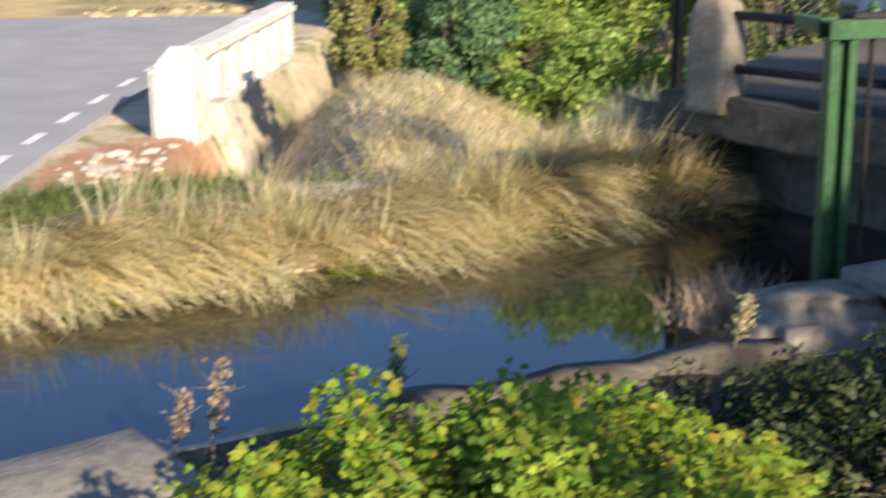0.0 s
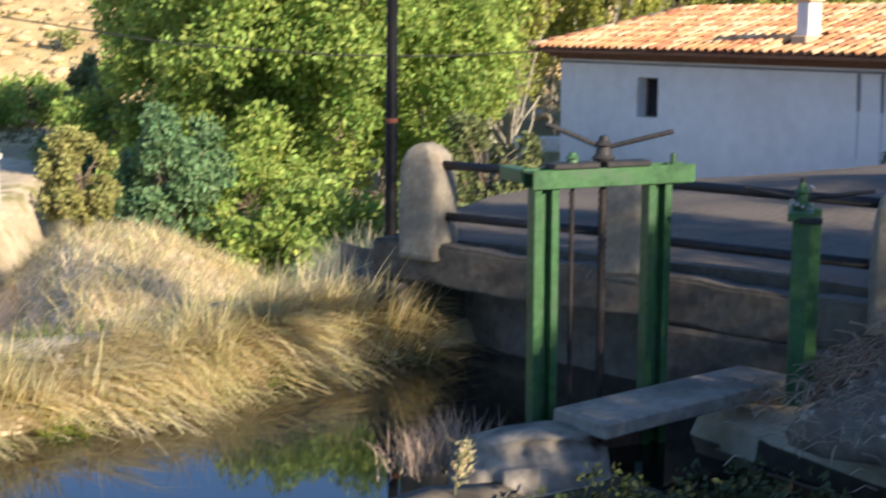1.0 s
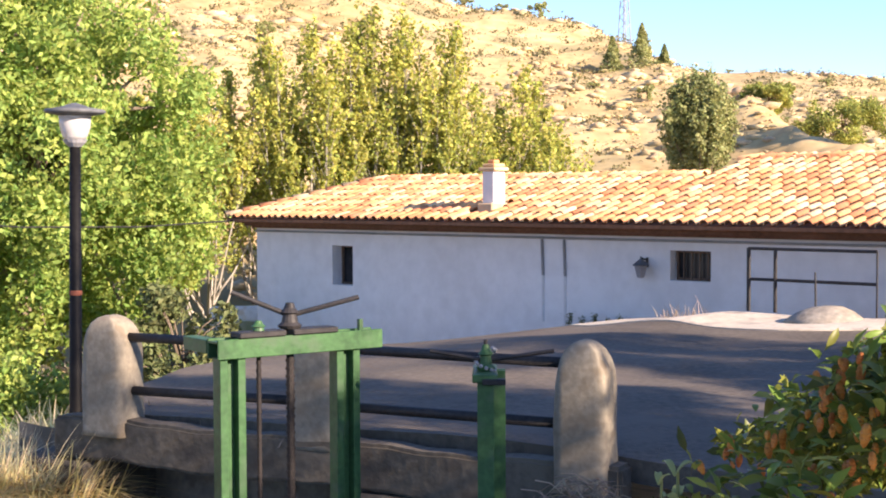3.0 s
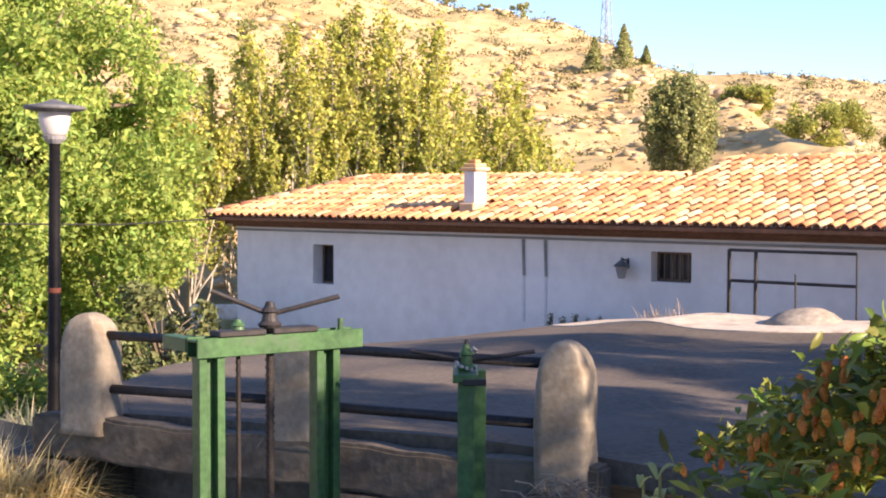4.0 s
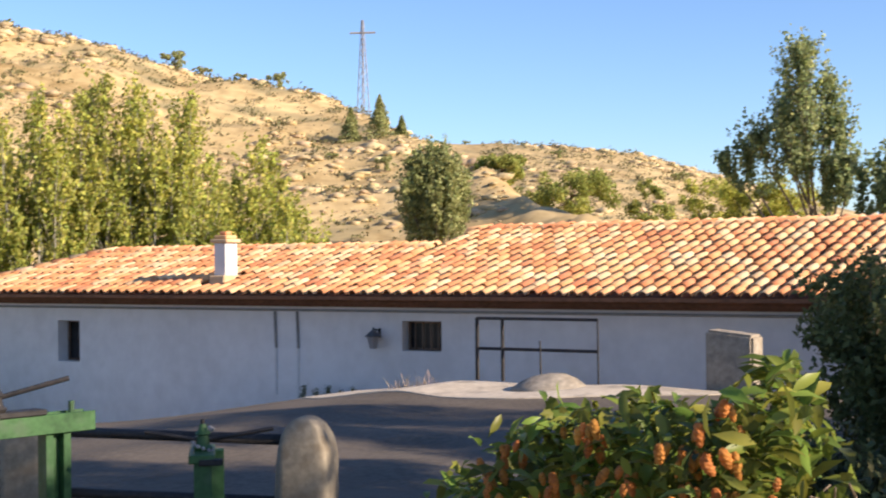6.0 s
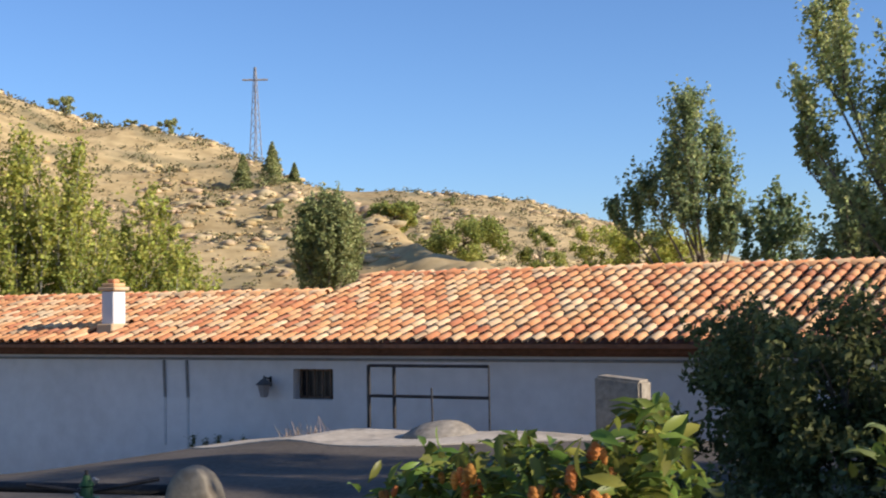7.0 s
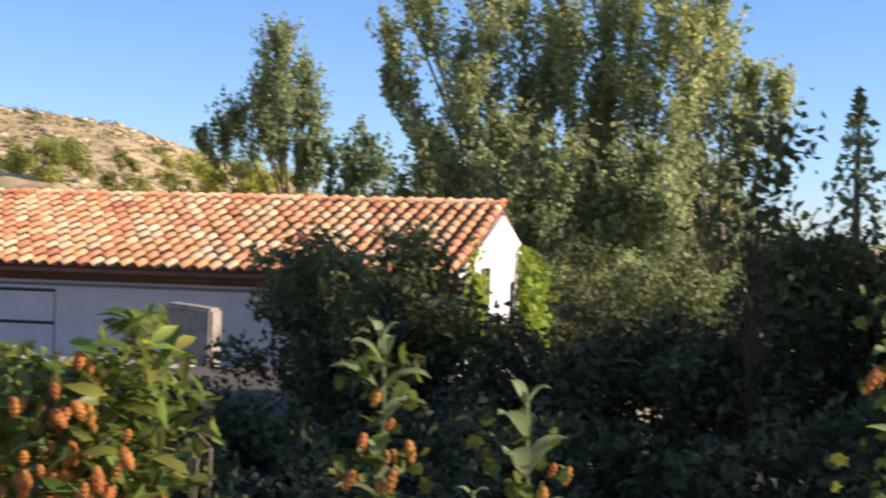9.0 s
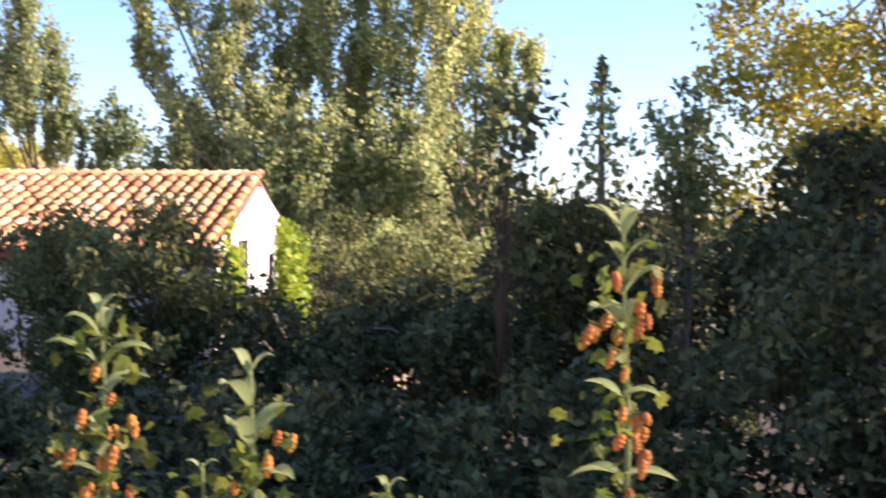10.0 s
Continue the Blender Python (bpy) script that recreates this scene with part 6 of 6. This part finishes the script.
band = fbm(hx * 0.12, hy * 0.12, 21, 3) > -0.25
hx, hy, hz, q = hx[band], hy[band], hz[band], q[band]
m = len(hx)
bm = bmesh.new()
bmesh.ops.create_icosphere(bm, subdivisions=1, radius=1.0)
ico = np.array([v.co for v in bm.verts])
bm.verts.index_update()
tri = [[v.index for v in f.verts] for f in bm.faces]
bm.free()
sc = (0.07 + 0.42 * r.rand(m) ** 6)[:, None, None] * (q / 75)[:, None, None] ** 0.6
co = ico[None] * r.uniform(0.65, 1.25, (m, len(ico), 1)) * sc * np.array([1.6, 1.3, 0.55]) + np.stack([hx, hy, hz], 1)[:, None]
tagged(link("hill_rocks", quads_of("hill_rocks", co, len(ico), tri, M_ROCK)), "pale broken rocks over the dry hillside", "rocks", kind="stuff")
m = 600
a = r.uniform(-80, -35, m)
q = 58 + 50 * r.rand(m) ** 0.7
hx, hy = q * np.sin(np.radians(a)), q * np.cos(np.radians(a))
band = fbm(hx * 0.09, hy * 0.09, 44, 3) > 0.12
hx, hy, q = hx[band], hy[band], q[band]
m = len(hx)
sc = (0.08 + 0.26 * r.rand(m) ** 3)[:, None, None]
cube = ico / np.abs(ico).max(1, keepdims=True) ** 0.8
co = cube[None] * r.uniform(0.40, 1.55, (m, len(ico), 3)) * sc * np.array([1.8, 1.4, 0.85]) + np.stack([hx, hy, ground_z(hx, hy) + 0.05], 1)[:, None]
tagged(link("rock_outcrop", quads_of("rock_outcrop", co, len(ico), tri, M_HILL)), "broken rock ledges along the dry hillside", "rocks", kind="stuff")
m = 14000
a = r.uniform(-82, -17, m)
q = np.where(a < -31, 42 + 70 * r.rand(m) ** 0.8, 105 + 120 * r.rand(m))
hx, hy = q * np.sin(np.radians(a)), q * np.cos(np.radians(a))
hz = ground_z(hx, hy)
size = (0.07 + 0.32 * r.rand(m) ** 4) * (q / 75) ** 0.7
pp = np.repeat(np.stack([hx, hy, hz], 1), 14, 0) + r.normal(size=(m * 14, 3)) * np.repeat(size, 14)[:, None] * [0.6, 0.6, 0.35] + np.repeat(size, 14)[:, None] * [0, 0, 0.35]
tagged(link("hill_scrub", leaves("hill_scrub", pp, np.repeat(size, 14) * 0.6, L_HILLSCRUB, r, aspect=0.7)), "olive-brown tufts of scrub over the hillside", "scrub", kind="stuff")

# lattice mast with a cross arm on the crest
mx, my = polar(-35.85, 128)
mast = root("lattice_mast", (mx, my, 13.2), "thin grey lattice mast with one cross arm", "mast")
bm = bmesh.new()
for sx in (-1, 1):
    for sy in (-1, 1):
        limb(bm, [(sx * 0.55, sy * 0.55, -3), (sx * 0.06, sy * 0.06, 8.9)], 0.05, 0.04, 4)
for k in range(16):
    z0, z1 = 8.9 * (k / 16) ** 0.9, 8.9 * ((k + 1) / 16) ** 0.9
    w0, w1 = 0.43 - 0.37 * z0 / 8.9, 0.43 - 0.37 * z1 / 8.9
    s = 1 if k % 2 else -1
    limb(bm, [(s * w0, -w0, z0), (-s * w1, -w1, z1)], 0.03, 0.03, 4)
    limb(bm, [(w0, s * w0, z0), (w1, -s * w1, z1)], 0.03, 0.03, 4)
part("tower", bm, M_GREY, mast)
bm = bmesh.new()
limb(bm, [(-0.95, -0.68, 7.7), (0.95, 0.68, 7.75)], 0.09, 0.09, 4)
part("cross_arm", bm, M_GREY, mast)

# ---- roof tiles, last ----


def tile_shape(w, ln, h, taper=0.86, n=6, t=0.016):
    """Half-barrel cover tile, mouth at y = 0, running up to y = ln."""
    vs, fs = [], []
    for rad, thick in ((1.0, 0), (1.0, t)):
        for yy, k in ((0.0, 1.0), (ln, taper)):
            for i in range(n + 1):
                a = math.pi * i / n
                vs.append(((w / 2 * k - thick) * -math.cos(a), yy, (h * k - thick) * math.sin(a) + (0.032 if yy == 0 else 0)))
    m = n + 1
    for i in range(n):
        fs.append((i, i + 1, m + i + 1, m + i))
        fs.append((2 * m + i, i, i + 1, 2 * m + i + 1)[::-1])
    return vs, fs


TV, TF = tile_shape(TILE_W * 0.74, 0.42, 0.072)
TILE = mesh_of("roof_tile", TV, TF, M_TILE, True)
TILE2 = mesh_of("roof_tile", [(x * 1.04, y, z * 0.92) for x, y, z in TV], TF, M_TILE, True)
rt = np.random.RandomState(31)
far = {"lo": [], "hi": []}
EXP = 0.345
cols = int((X1 + 0.10 - XL) / TILE_W)
for c in range(cols + 1):
    x = X1 - 0.08 - TILE_W * c
    hi = x > XM
    run, pit = ((HI_Y - YE), P_HI) if hi else ((LO_Y - YE), P_LO)
    ln = run * math.hypot(1, pit)
    limit = ln
    if x < -19.0:
        limit = ln * max(0.0, (x - XL) / (-19.0 - XL))
    rows = int(limit / EXP) + 1
    ang = math.atan(pit)
    for k in range(rows):
        s = -0.05 + EXP * k
        if s + 0.25 > limit + 0.15:
            break
        y, z = YE + s * math.cos(ang), EZ + s * math.sin(ang) - drop + 0.006
        if -14.84 < x < -14.38 and 16.05 < y + 0.2 < 16.66:
            continue
        m = Matrix.Translation((x + rt.normal(0, 0.006), y + rt.normal(0, 0.008), z + abs(rt.normal(0, 0.004)))) @ Matrix.Rotation(ang + radians(2.0 + rt.normal(0, 0.5)), 4, "X") @ Matrix.Rotation(radians(rt.normal(0, 1.2)), 4, "Z")
        if hi and x > -7.9:
            ob = link("roof_tile", TILE if rt.rand() < 0.6 else TILE2, roof_hi)
            ob.matrix_basis = m
        else:
            far["hi" if hi else "lo"].append(np.array([m @ Vector(v) for v in TV]))
for key, par_ob in (("lo", roof_lo), ("hi", roof_hi)):
    ob = link("roof_tiles", quads_of("roof_tiles", np.array(far[key]), len(TV), TF, M_TILES, True), par_ob)
    ob["kind"] = "stuff"
RV, RF = tile_shape(0.21, 0.38, 0.085)
RIDGE = mesh_of("ridge_tile", RV, RF, M_TILE, True)
for x0, x1, y, z, par_ob in ((XM, X1 - 0.22, HI_Y, HI_Z, roof_hi), (-19.0, XM, LO_Y, LO_Z, roof_lo)):
    k = 0
    while x0 + 0.30 * k < x1:
        ob = link("ridge_tile", RIDGE, par_ob)
        ob.matrix_basis = Matrix.Translation((x0 + 0.30 * k + 0.30, y, z - 0.03 + rt.normal(0, 0.004))) @ Matrix.Rotation(radians(90 + rt.normal(0, 1.5)), 4, "Z") @ Matrix.Rotation(radians(1.5), 4, "X")
        k += 1
hip0, hip1 = Vector((XL, YE, EZ)), Vector((-19.0, LO_Y, LO_Z))
hd = (hip1 - hip0)
for k in range(int(hd.length / 0.32)):
    ob = link("ridge_tile", RIDGE, roof_lo)
    p = hip0 + hd.normalized() * 0.32 * k
    ob.matrix_basis = Matrix.Translation(p - Vector((0, 0, 0.02))) @ Matrix.Rotation(math.atan2(hd.y, hd.x) - math.pi / 2, 4, "Z") @ Matrix.Rotation(math.atan2(hd.z, hd.xy.length), 4, "X")
